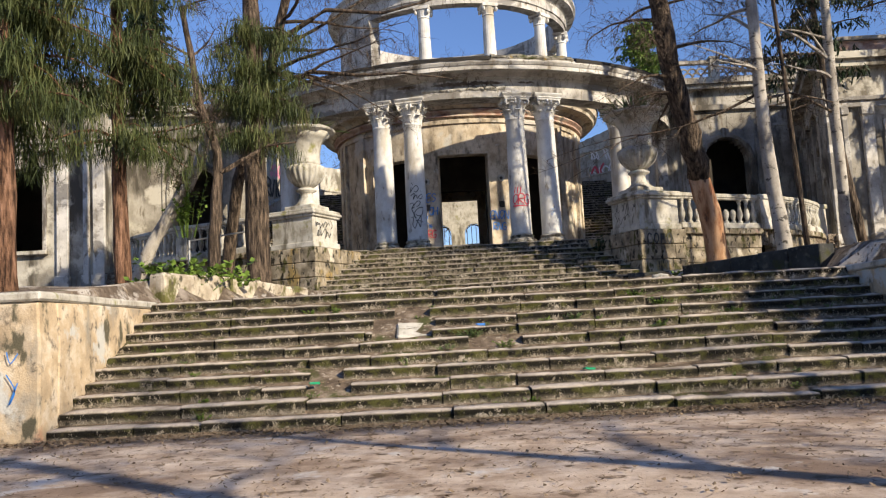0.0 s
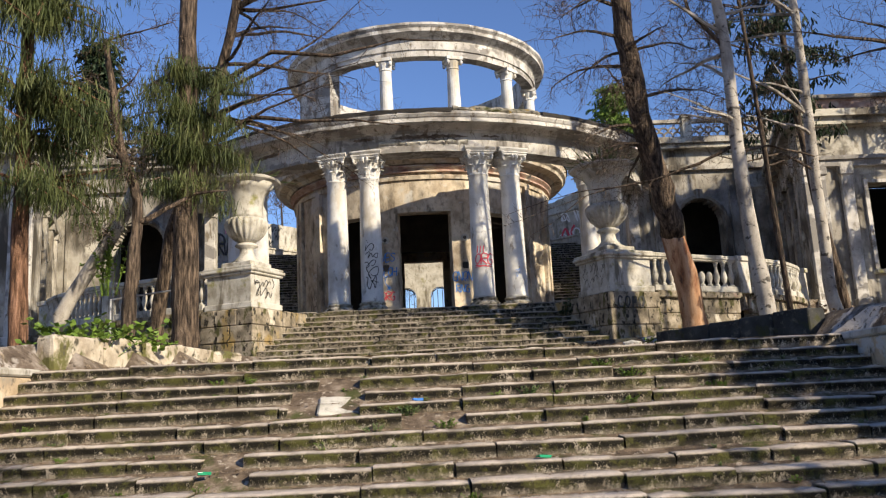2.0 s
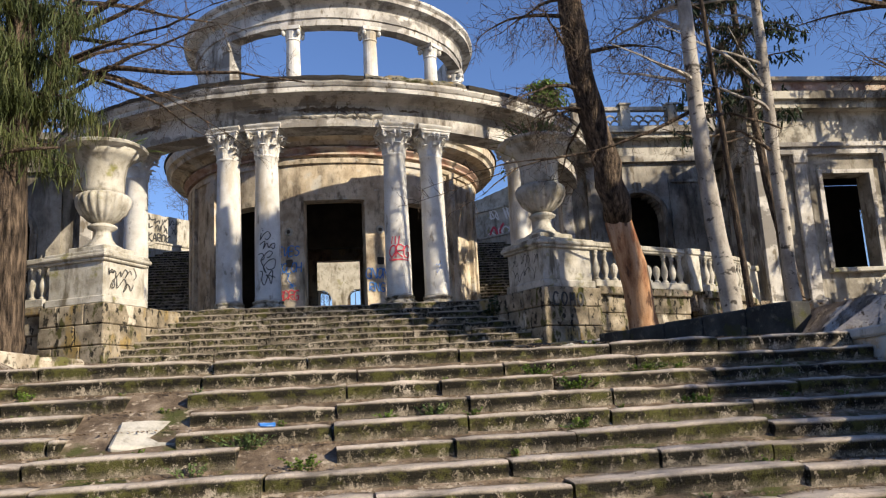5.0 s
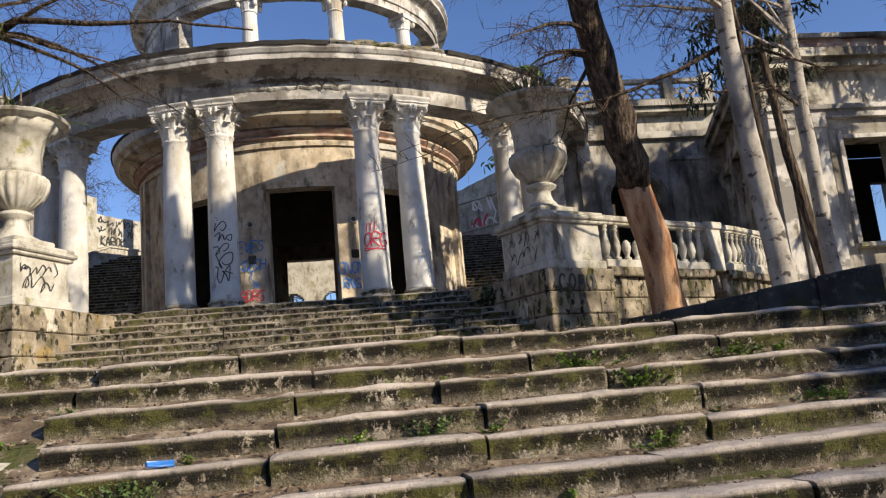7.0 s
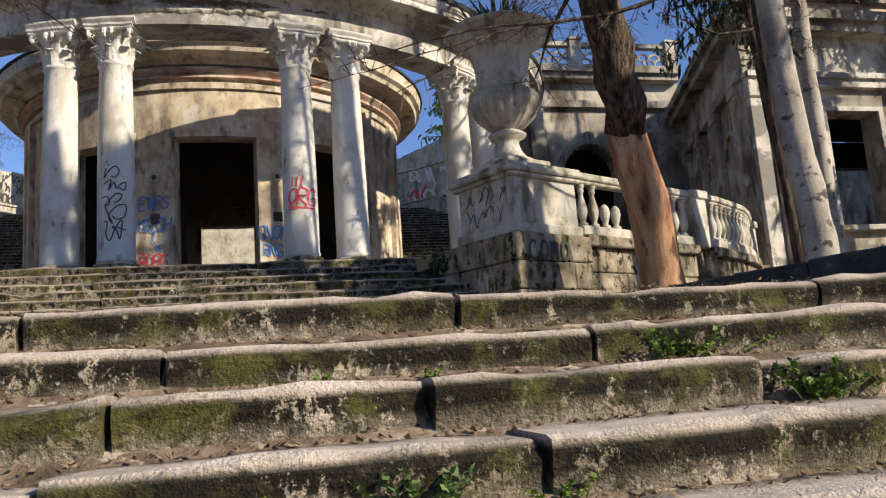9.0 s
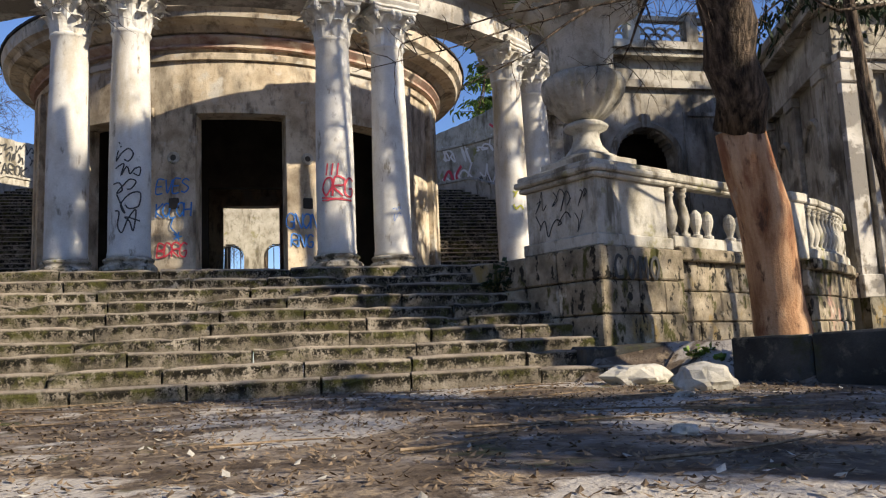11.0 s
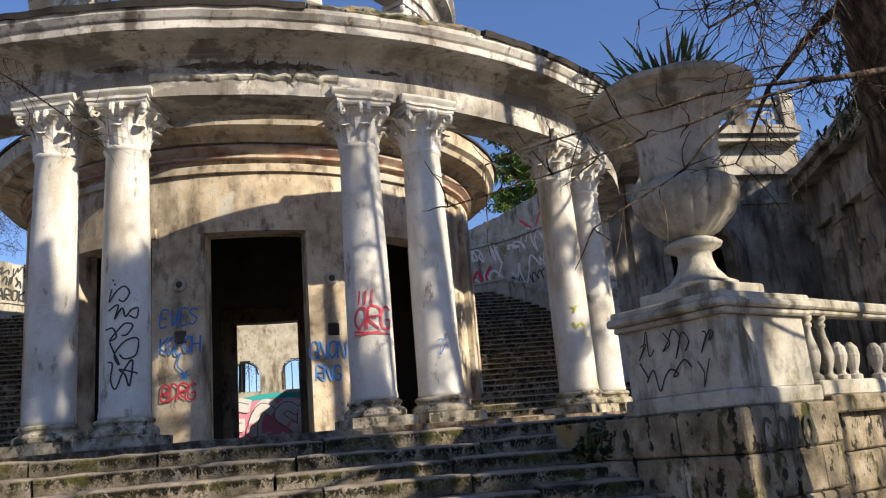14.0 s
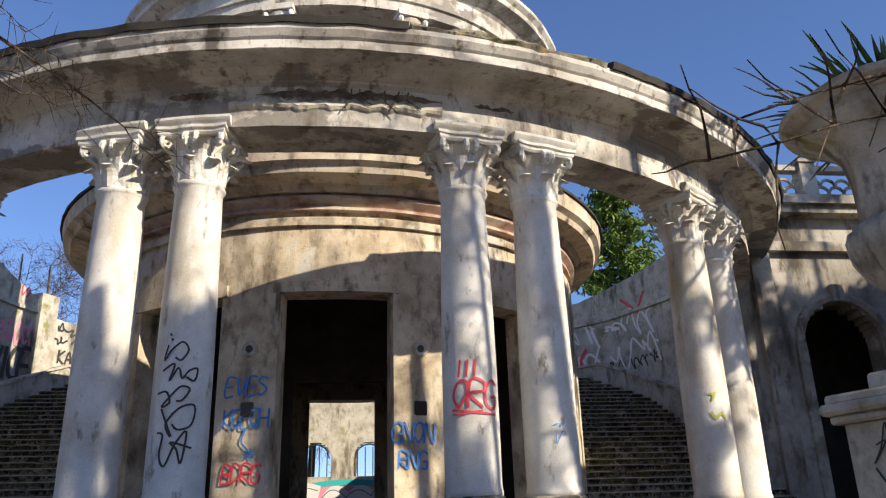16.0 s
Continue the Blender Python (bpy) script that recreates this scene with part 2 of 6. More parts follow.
M_SIDEWALL = material("rendered retaining wall", [(0.3, (0.33, 0.25, 0.16)), (0.5, (0.5, 0.39, 0.26)), (0.68, (0.66, 0.58, 0.46))], 2.0, bump=0.5,
                      stains=[(1.4, 0.56, 0.66, (0.3, 0.27, 0.22), (1, 1, 0.5)), (0.8, 0.6, 0.68, (0.55, 0.3, 0.18), (1, 1, 1)), (6, 0.55, 0.68, (0.13, 0.11, 0.085), (1, 1, 1)), (0.9, 0.56, 0.6, (0.5, 0.49, 0.45), (1, 1, 1)), (2.2, 0.58, 0.64, (0.1, 0.09, 0.06), (1, 1, 0.5))])
M_LOWWALL = material("pale crumbling render", [(0.3, (0.26, 0.21, 0.15)), (0.5, (0.47, 0.41, 0.32)), (0.68, (0.63, 0.57, 0.47))], 2.2, bump=0.7,
                     stains=[(1.6, 0.53, 0.6, (0.12, 0.115, 0.04), (1, 1, 0.7)), (5, 0.56, 0.64, (0.08, 0.07, 0.05), (1, 1, 1)), (0.8, 0.58, 0.66, (0.4, 0.24, 0.13), (1, 1, 1))])
BARKST = (1, 1, 0.15)
M_BARK = material("brown bark", [(0.36, (0.012, 0.009, 0.007)), (0.5, (0.075, 0.055, 0.04)), (0.64, (0.19, 0.14, 0.1))], 14, bump=1.5, stretch=BARKST, fine=25)
M_REDBARK = material("reddish fir bark", [(0.36, (0.03, 0.016, 0.01)), (0.5, (0.14, 0.075, 0.045)), (0.64, (0.3, 0.17, 0.11))], 14, bump=1.4, stretch=BARKST, fine=25)
M_PALEBARK = material("pale smooth bark", [(0.3, (0.16, 0.14, 0.12)), (0.5, (0.34, 0.31, 0.27)), (0.68, (0.46, 0.43, 0.38))], 3, bump=0.4, stretch=(1, 1, 0.5), fine=25,
                      stains=[(4, 0.58, 0.64, (0.08, 0.07, 0.06), (1, 1, 1.5))])
M_PEELED = material("peeled trunk wood", [(0.3, (0.2, 0.085, 0.035)), (0.5, (0.46, 0.26, 0.14)), (0.68, (0.58, 0.38, 0.23))], 6, bump=0.5, stretch=(1, 1, 0.12), fine=30,
                    stains=[(2.2, 0.52, 0.62, (0.24, 0.1, 0.05), (1, 1, 0.35)), (7, 0.58, 0.66, (0.1, 0.05, 0.03), (1, 1, 0.3)), (1.6, 0.58, 0.66, (0.45, 0.38, 0.3), (1, 1, 0.3))])
M_FIR = material("fir needles", [(0.3, (0.022, 0.034, 0.012)), (0.5, (0.06, 0.076, 0.024)), (0.7, (0.125, 0.13, 0.045))], 1.2, bump=0, rough=0.6, fine=6)
M_CEDAR = material("dark needles", [(0.3, (0.01, 0.02, 0.01)), (0.6, (0.03, 0.05, 0.022))], 1.2, bump=0, rough=0.6, fine=6)
M_LEAF = material("green leaves", [(0.3, (0.04, 0.075, 0.012)), (0.6, (0.15, 0.23, 0.04))], 3, bump=0, rough=0.5, fine=8)
M_YUCCA = material("yucca blades", [(0.3, (0.05, 0.08, 0.03)), (0.6, (0.14, 0.2, 0.07))], 5, bump=0, rough=0.45, fine=8)
M_DEBRIS = material("dry leaves and twigs", [(0.3, (0.06, 0.04, 0.025)), (0.6, (0.27, 0.2, 0.13))], 20, bump=0, rough=0.8)
M_BLUE = plain("blue spray paint", (0.04, 0.2, 0.6))
M_RED = plain("red spray paint", (0.62, 0.05, 0.08))
M_BLACKP = plain("black spray paint", (0.03, 0.03, 0.03))
M_WHITEP = plain("white spray paint", (0.75, 0.74, 0.73))
M_PINKP = plain("pink spray paint", (0.7, 0.25, 0.35))
M_YELP = plain("yellow-green spray paint", (0.45, 0.45, 0.05))
M_METAL = plain("grey galvanised pipe", (0.4, 0.4, 0.4), 0.4, 0.8)
M_GLASSG = plain("green glass shard", (0.02, 0.25, 0.12), 0.15)
M_BLUEPL = plain("blue plastic", (0.02, 0.15, 0.5), 0.35)

# ---- building helpers ----
CX, CY = 1.0, 38.16           # axis of the rotunda
Z_LAND, Z_PLAT, Z_STYL = 2.035, 3.95, 4.09
rng = random.Random(5)


def part(name, bm, mat, parent=None, label="", smooth=False):
    me = bpy.data.meshes.new(name)
    if smooth:
        for f in bm.faces:
            f.smooth = True
    bm.to_mesh(me)
    bm.free()
    me.materials.append(mat)
    ob = new(name, me)
    ob.parent = parent
    if label:
        ob["label"] = label
    return ob


def thing(name, label, category, group="", at=(0, 0, 0)):
    ob = new(name)
    ob.location = at
    ob.empty_display_size = 0.2
    return tagged(ob, label, category, group)


def struct(ob, label="", category=""):
    return tagged(ob, label, category, kind="structure")


def add_box(bm, x0, x1, y0, y1, z0, z1, m=None, jit=0.0, r=None):
    vs = [Vector((x, y, z)) for z in (z0, z1) for y in (y0, y1) for x in (x0, x1)]
    if jit:
        r = r or rng
        vs = [v + Vector((r.uniform(-jit, jit), r.uniform(-jit, jit), r.uniform(-jit, jit))) for v in vs]
    vs = [bm.verts.new(m @ v if m else v) for v in vs]
    for f in ((0, 2, 3, 1), (4, 5, 7, 6), (0, 1, 5, 4), (2, 6, 7, 3), (0, 4, 6, 2), (1, 3, 7, 5)):
        bm.faces.new([vs[i] for i in f])
    return vs


def box(x0, x1, y0, y1, z0, z1, m=None, bevel=0.0, seg=1):
    bm = bmesh.new()
    add_box(bm, x0, x1, y0, y1, z0, z1, m)
    if bevel:
        bmesh.ops.bevel(bm, geom=bm.edges[:], offset=bevel, segments=seg, profile=0.6, affect="EDGES")
    return bm


def rough_up(bm, amount, scale=2.0, cuts=0):
    """Wears a mesh: splits long edges and moves its points by noise."""
    if cuts:
        bmesh.ops.subdivide_edges(bm, edges=bm.edges[:], cuts=cuts, use_grid_fill=True)
    for v in bm.verts:
        v.co += noise.noise_vector(v.co * scale) * amount + noise.noise_vector(v.co * scale * 4.1) * amount * 0.4
    return bm


def lathe(bm, profile, n=20, cx=0, cy=0, z=0, lobes=0, lobe_depth=0.0, lobe_range=(0, 0)):
    """A turned body about an upright axis; lobes between two heights give gadroons."""
    rows = []
    for r, h in profile:
        row = []
        for i in range(n):
            a = 2 * math.pi * i / n
            rr = r
            if lobes and lobe_range[0] <= h <= lobe_range[1]:
                rr = r * (1 + lobe_depth * (abs(math.sin(a * lobes / 2)) - 0.5))
            row.append(bm.verts.new((cx + rr * math.cos(a), cy + rr * math.sin(a), z + h)))
        rows.append(row)
    for a, b in zip(rows, rows[1:]):
        for i in range(n):
            bm.faces.new((a[i], a[(i + 1) % n], b[(i + 1) % n], b[i]))
    bm.faces.new(rows[0][::-1])
    bm.faces.new(rows[-1])
    return bm


def polar(r, a, z, cx=CX, cy=CY):
    """a in degrees from the direction that faces the stairs, to the right."""
    return Vector((cx + r * math.sin(radians(a)), cy - r * math.cos(radians(a)), z))


def arc_sweep(profile, a0, a1, n, cx=CX, cy=CY, wear=0.0, closed=False):
    """A closed profile of (radius, height) swept round the axis."""
    bm = bmesh.new()
    rings = []
    for i in range(n + (0 if closed else 1)):
        a = a0 + (a1 - a0) * i / n
        ring = []
        for r, z in profile:
            p = polar(r, a, z, cx, cy)
            if wear:
                p += noise.noise_vector(p * 1.7) * wear + noise.noise_vector(p * 6) * wear * 0.5
            ring.append(bm.verts.new(p))
        rings.append(ring)
    k = len(profile)
    pairs = list(zip(rings, rings[1:])) + ([(rings[-1], rings[0])] if closed else [])
    for A, B in pairs:
        for j in range(k):
            bm.faces.new((A[j], B[j], B[(j + 1) % k], A[(j + 1) % k]))
    if not closed:
        bm.faces.new(rings[0])
        bm.faces.new(rings[-1][::-1])
    bmesh.ops.recalc_face_normals(bm, faces=bm.faces[:])
    return bm


def wall_with_openings(us, zs, holes, place, thick_place):
    """A wall over the grid us x zs. holes: (u0, u1, z0, z1). place and thick_place give its two faces."""
    bm = bmesh.new()
    us, zs = sorted(set(us) | {h[0] for h in holes} | {h[1] for h in holes}), sorted(set(zs) | {h[2] for h in holes} | {h[3] for h in holes})
    solid = {}
    for i in range(len(us) - 1):
        for j in range(len(zs) - 1):
            u, z = (us[i] + us[i + 1]) / 2, (zs[j] + zs[j + 1]) / 2
            solid[i, j] = not any(h[0] < u < h[1] and h[2] < z < h[3] for h in holes)
    F, B = {}, {}
    for i, u in enumerate(us):
        for j, z in enumerate(zs):
            F[i, j], B[i, j] = bm.verts.new(place(u, z)), bm.verts.new(thick_place(u, z))
    for (i, j), s in solid.items():
        if not s:
            continue
        bm.faces.new((F[i, j], F[i + 1, j], F[i + 1, j + 1], F[i, j + 1]))
        bm.faces.new((B[i, j], B[i, j + 1], B[i + 1, j + 1], B[i + 1, j]))
        for di, dj, a, b in ((-1, 0, (i, j), (i, j + 1)), (1, 0, (i + 1, j + 1), (i + 1, j)), (0, -1, (i + 1, j), (i, j)), (0, 1, (i, j + 1), (i + 1, j + 1))):
            if not solid.get((i + di, j + dj), False):
                bm.faces.new((F[a], F[b], B[b], B[a]))
    bmesh.ops.delete(bm, geom=[v for v in bm.verts if not v.link_faces], context="VERTS")
    bmesh.ops.recalc_face_normals(bm, faces=bm.faces[:])
    return bm


def flat_wall(p, q, thick, z0, z1, holes=(), arches=(), step=0.6):
    """A straight wall from p to q (plan), its front to the right of p->q turned outward; holes in metres along it. arches: (u_centre, half_width, z_spring)."""
    p, q = Vector((*p, 0)), Vector((*q, 0))
    d = (q - p).normalized()
    nrm = Vector((d.y, -d.x, 0))
    length = (q - p).length
    n = max(2, int(length / step))
    holes = list(holes)
    for c, hw, zb, zs in arches:
        holes.append((c - hw, c + hw, zb, zs))
        k = 7
        for s in range(k):
            h0, h1 = hw * s / k, hw * (s + 1) / k
            w = math.sqrt(max(0, hw * hw - ((h0 + h1) / 2) ** 2))
            holes.append((c - w, c + w, zs + h0, zs + h1))
    f = lambda u, z: p + d * u + Vector((0, 0, z))
    g = lambda u, z: p + d * u - nrm * thick + Vector((0, 0, z))
    return wall_with_openings([length * i / n for i in range(n + 1)], [z0, z1], holes, f, g)


def tube(bm, pts, radii, n=8):
    """A tapered limb along points."""
    rings = []
    for i, p in enumerate(pts):
        d = (pts[min(i + 1, len(pts) - 1)] - pts[max(i - 1, 0)]).normalized()
        s = d.orthogonal().normalized()
        t = d.cross(s)
        rings.append([bm.verts.new(p + (s * math.cos(2 * math.pi * k / n) + t * math.sin(2 * math.pi * k / n)) * radii[i]) for k in range(n)])
    for a, b in zip(rings, rings[1:]):
        # align the two rings
        off = min(range(n), key=lambda o: (a[0].co - b[o].co).length)
        for k in range(n):
            bm.faces.new((a[k], a[(k + 1) % n], b[(k + 1 + off) % n], b[(k + off) % n]))
    bm.faces.new(rings[0][::-1])
    bm.faces.new(rings[-1])
    return bm


# ---- ground, stairs, landing ----
Y_FOOT, TREAD, RISE = 11.03, 0.39, 0.185
XL, XR = -5.5, 7.5


def ground_height(x, y):
    """The yard, the slope under the stairs, the landing, and the banks held up beside them."""
    side = abs(x - CX)
    if y < 10.95:
        return 0.03 * noise.noise(Vector((x * 0.35, y * 0.35, 0))) if abs(x) < 30 and y > -15 else 0.0
    if side < 6.6 and y < 15.2:
        return max(-0.3, (y - 11.0) * RISE / TREAD - 0.28)
    edge = 6.6 - max(0.0, y - 15.7) * 0.3 if x < CX else 7.5 - max(0.0, y - 17.0) * 0.42
    if side < edge and 15.2 <= y < 22.6:
        return 2.02 + 0.17 * (y - 15.0) / 7.3 + 0.02 * noise.noise(Vector((x * 0.8, y * 0.8, 3)))
    if side < 4.4:
        return 2.0
    if side < 12.5 and y > 25.5:
        return 2.6
    return min(2.55, 1.9 + 0.13 * (y - 11.0)) + 0.1 * noise.noise(Vector((x * 0.5, y * 0.5, 0)))


bm = bmesh.new()
xs = [-700, -120, -50, -30, -20] + [-14 + 0.5 * i for i in range(61)] + [20, 30, 52, 120, 700]
ys = [-700, -120, -50, -30, -20] + [-12 + i for i in range(22)] + [10, 10.9, 11.0] + [11.4 + 0.4 * i for i in range(38)] + [28, 32, 40, 52, 80, 150, 700]
rows = [[bm.verts.new((x, y, ground_height(x, y))) for x in xs] for y in ys]
for a, b in zip(rows, rows[1:]):
    for i in range(len(xs) - 1):
        f = bm.faces.new((a[i], a[i + 1], b[i + 1], b[i]))
        f.material_index = 0 if f.calc_center_median().y < 11 else 1
ground = struct(part("ground", bm, M_GROUND, smooth=True), "cracked pinkish old asphalt yard and earthy landing with leaf litter", "ground")
ground.data.materials.append(M_EARTH)


def side_x(x, s):
    return CX + s * (x - CX)


def flip(p, q, s):
    """Plan ends of a wall of the right-hand side, mirrored for the left one, still facing the yard."""
    a, b = (side_x(p[0], s), p[1]), (side_x(q[0], s), q[1])
    return (a, b) if s > 0 else (b, a)


# ---- stairs ----
def stone_block(length, depth, height, seed, wear=0.02):
    """One worn tread stone: rounded nosing, uneven face; its top front edge is the local x axis."""
    r = random.Random(seed)
    prof = [(0.035, -height), (0.012, -height * 0.55), (0.0, -0.06), (0.012, -0.02), (0.05, -0.002), (depth, 0.0), (depth, -height)]
    bm = bmesh.new()
    n = max(3, int(length / 0.16))
    rings = []
    off = Vector((r.uniform(0, 90), r.uniform(0, 90), 0))
    for i in range(n + 1):
        x = length * i / n
        end = min(1.0, min(x, length - x) / 0.07 + 0.25)
        ring = []
        for j, (y, z) in enumerate(prof):
            p = Vector((x, y, z))
            w = noise.noise_vector(p * 3.1 + off) * wear + noise.noise_vector(p * 11 + off) * wear * 0.6
            if j >= 5:
                w *= 0.2
            chip = max(0.0, noise.noise(Vector((x * 2.3, j * 0.1, 5)) + off) - 0.32) * 0.22 if j in (2, 3, 4) else 0
            ring.append(bm.verts.new((x + w.x * 0.3, y + w.y + chip + (1 - end) * 0.02, z + w.z * 0.7 - chip * 0.6 - (1 - end) * 0.012)))
        rings.append(ring)
    k = len(prof)
    for a, b in zip(rings, rings[1:]):
        for j in range(k):
            bm.faces.new((a[j], b[j], b[(j + 1) % k], a[(j + 1) % k]))
    bm.faces.new(rings[0])
    bm.faces.new(rings[-1][::-1])
    bmesh.ops.recalc_face_normals(bm, faces=bm.faces[:])
    return bm


def flight(name, label, x0, x1, y0, z0, count, rise, tread, mat, lengths, gaps=(), seed=1, depth=0.5, sag=0.02):
    stair = struct(thing(name, label, "stairs"))
    r = random.Random(seed)
    for k in range(count):
        x = x0
        while x < x1 - 0.05:
            ln = min(r.uniform(*lengths), x1 - x)
            if x1 - x - ln < 0.5:
                ln = x1 - x
            gone = False
            for g, a, b in gaps:
                if g == k + 1 and a <= x + 0.01 < b:
                    gone, ln = True, b - x
                elif g == k + 1 and x < a < x + ln:
                    ln = a - x
            if not gone:
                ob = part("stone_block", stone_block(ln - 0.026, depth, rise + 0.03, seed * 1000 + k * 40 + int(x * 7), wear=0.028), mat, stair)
                ob.matrix_basis = pose(x + 0.006, y0 + tread * k + r.uniform(-sag, sag), z0 + rise * (k + 1) + r.uniform(-sag, sag) * 0.5,
                                       r.uniform(-1.6, 1.6), r.uniform(-0.8, 0.8), r.uniform(-0.9, 0.9))
            x += ln
    return stair


GAPS = [(7, -1.25, -0.25), (8, -1.25, -0.2), (9, -0.9, -0.3), (3, -2.1, -1.45), (4, -2.1, -1.6), (6, 0.35, 1.2)]
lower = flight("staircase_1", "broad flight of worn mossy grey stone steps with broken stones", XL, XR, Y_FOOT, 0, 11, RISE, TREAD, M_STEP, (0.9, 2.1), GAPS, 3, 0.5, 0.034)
bm = bmesh.new()
vs = [(XL, Y_FOOT + 0.12, -0.2), (XL, Y_FOOT + 0.12, 0.06), (XL, Y_FOOT + 10.4 * TREAD, 1.93), (XL, Y_FOOT + 10.4 * TREAD, -0.2)]
A = [bm.verts.new(v) for v in vs]
B = [bm.verts.new((XR, v[1], v[2])) for v in vs]
for f in ((A[0], A[1], A[2], A[3]), (B[3], B[2], B[1], B[0]), (A[1], B[1], B[2], A[2]), (A[0], B[0], B[1], A[1])):
    bm.faces.new(f)
part("rubble_bed", bm, M_BED, lower, "bare earth bed under missing stones")
U0, UT, UR = 22.3, 0.36, 0.175
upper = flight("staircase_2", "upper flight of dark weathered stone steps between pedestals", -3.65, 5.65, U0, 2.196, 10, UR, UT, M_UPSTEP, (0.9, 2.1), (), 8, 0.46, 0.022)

# the left-over slab that lies tilted in the broken place, and slabs at the top of the flight
def slab(name, label, x, y, z, sx, sy, sz, rx, ry, rz, mat=None):
    bm = rough_up(box(-sx / 2, sx / 2, -sy / 2, sy / 2, 0, sz, bevel=0.03), 0.03, 2.5, 2)
    ob = part(name, bm, mat or M_PALE)
    ob.matrix_basis = pose(x, y, z, rx, ry, rz)
    return tagged(ob, label, "stone")


slab("fallen_slab", "pale broken stone slab lying in the damaged steps", -0.45, 13.75, 1.2, 0.85, 0.55, 0.09, 24, 4, 8)
slab("fallen_slab", "pale weathered paving slab at the top of the steps", 0.6, 15.55, 1.945, 1.9, 0.6, 0.07, 1, 1, 3, M_STEP)
slab("fallen_slab", "bluish worn paving slab at the top of the steps", 1.9, 15.45, 1.95, 1.1, 0.5, 0.07, 2, -1, -4, M_STEP)


def boulder(label, x, y, z, sx, sy, sz, turn, seed, mat=None):
    """A broken lump: a faceted ball pulled about by noise, its foot cut flat."""
    bm = bmesh.new()
    bmesh.ops.create_icosphere(bm, subdivisions=3, radius=1.0)
    off = Vector((seed * 3.7, seed * 1.3, 0))
    for v in bm.verts:
        n = v.co.normalized()
        q = Vector((round(n.x * 1.6) / 1.6, round(n.y * 1.6) / 1.6, round(n.z * 1.4) / 1.4))
        n = n.lerp(q, 0.35) * (1 + 0.22 * noise.noise(n * 1.7 + off)) + noise.noise_vector(n * 5 + off) * 0.05
        v.co = Vector((n.x * sx, n.y * sy, max(0.0, (n.z * 0.75 + 0.5) * sz)))
    ob = part("boulder", bm, mat or M_PALE)
    ob.matrix_basis = pose(x, y, z, 0, 0, turn)
    return tagged(ob, label, "stone")


boulder("pale flat broken stone lying on the landing", 5.38, 21.5, 2.13, 0.4, 0.26, 0.2, 8, 1)
boulder("rough pale lump of broken stone on the landing", 5.42, 20.2, 2.09, 0.27, 0.21, 0.25, -20, 2)
boulder("small pale stone among dry leaves on the landing", 3.74, 17.5, 2.06, 0.08, 0.07, 0.06, 20, 3)
boulder("small dark stone among dry leaves on the landing", 4.9, 19.6, 2.08, 0.14, 0.1, 0.08, 60, 5, M_MOSSY)
boulder("small grey stone lying on an upper step", 0.2, 22.88, 2.37, 0.1, 0.08, 0.12, 40, 4)
slab("kerb_block", "shade-darkened concrete kerb block below the pedestal", 5.85, 22.72, 2.05, 1.35, 0.4, 0.52, 0, 0, 6, M_SHADECON)

# ---- terrace ----
TERR = [(5.7, 25.9), (5.7, 23.15), (7.1, 23.9), (9.95, 25.2), (11.0, 25.8), (11.9, 26.45), (12.8, 27.25), (13.6, 28.4), (14.4, 28.6), (16.9, 28.95), (10.5, 48), (CX, 49.5)]
bm = bmesh.new()
add_box(bm, side_x(5.7, -1), 5.7, 25.9, 49.5, 3.4, Z_PLAT - 0.008)
for s in (1, -1):
    front = TERR[1:9]
    for (xa, ya), (xb, yb) in zip(front, front[1:]):
        lo, hi = [], []
        for x, y in ((xa, ya), (xb, yb), (xb, 49.5), (xa, 49.5)):
            lo.append(bm.verts.new((side_x(x, s), y, 3.4)))
            hi.append(bm.verts.new((side_x(x, s), y, Z_PLAT - 0.008)))
        bm.faces.new(hi)
        for k in range(4):
            bm.faces.new((lo[k], lo[(k + 1) % 4], hi[(k + 1) % 4], hi[k]))
bmesh.ops.recalc_face_normals(bm, faces=bm.faces[:])
struct(part("terrace_floor", bm, M_UPSTEP), "grey stone floor of the raised terrace", "floor")
struct(part("stylobate", arc_sweep([(10.15, 3.85), (10.15, Z_STYL), (10.1, Z_STYL + 0.01), (5.0, Z_STYL + 0.01), (5.0, 3.85)], -72, 72, 72, wear=0.012), M_UPSTEP), "worn curved stone step under the columns", "step")

# ---- rotunda ----
rotunda = thing("rotunda", "ruined round pavilion of cream plaster with open upper ring", "building")
on_drum = lambda r: (lambda a, z: polar(r, a, z))
DOORS = [(-10.7, 10.7, Z_STYL, 8.45), (-42, -21.7, Z_STYL, 8.4), (21.7, 42, Z_STYL, 8.4), (169, 180, Z_STYL, 8.3), (-180, -169, Z_STYL, 8.3)]
bm = wall_with_openings([-180 + 4 * i for i in range(91)], [Z_STYL - 0.1, 5.5, 7, 11.0], DOORS, on_drum(5.7), on_drum(5.2))
part("wall", bm, M_DRUM, rotunda)
# jamb lining and lintel of the door, a little proud
for a0, a1 in ((-11.1, -10.5), (10.5, 11.1)):
    part("jamb", arc_sweep([(5.73, Z_STYL), (5.73, 8.45), (5.2, 8.45), (5.2, Z_STYL)], a0, a1, 2, wear=0.012), M_DRUM, rotunda)
part("lintel", arc_sweep([(5.74, 8.42), (5.74, 8.62), (5.2, 8.62), (5.2, 8.42)], -11.7, 11.7, 10, wear=0.008), M_DRUM, rotunda)
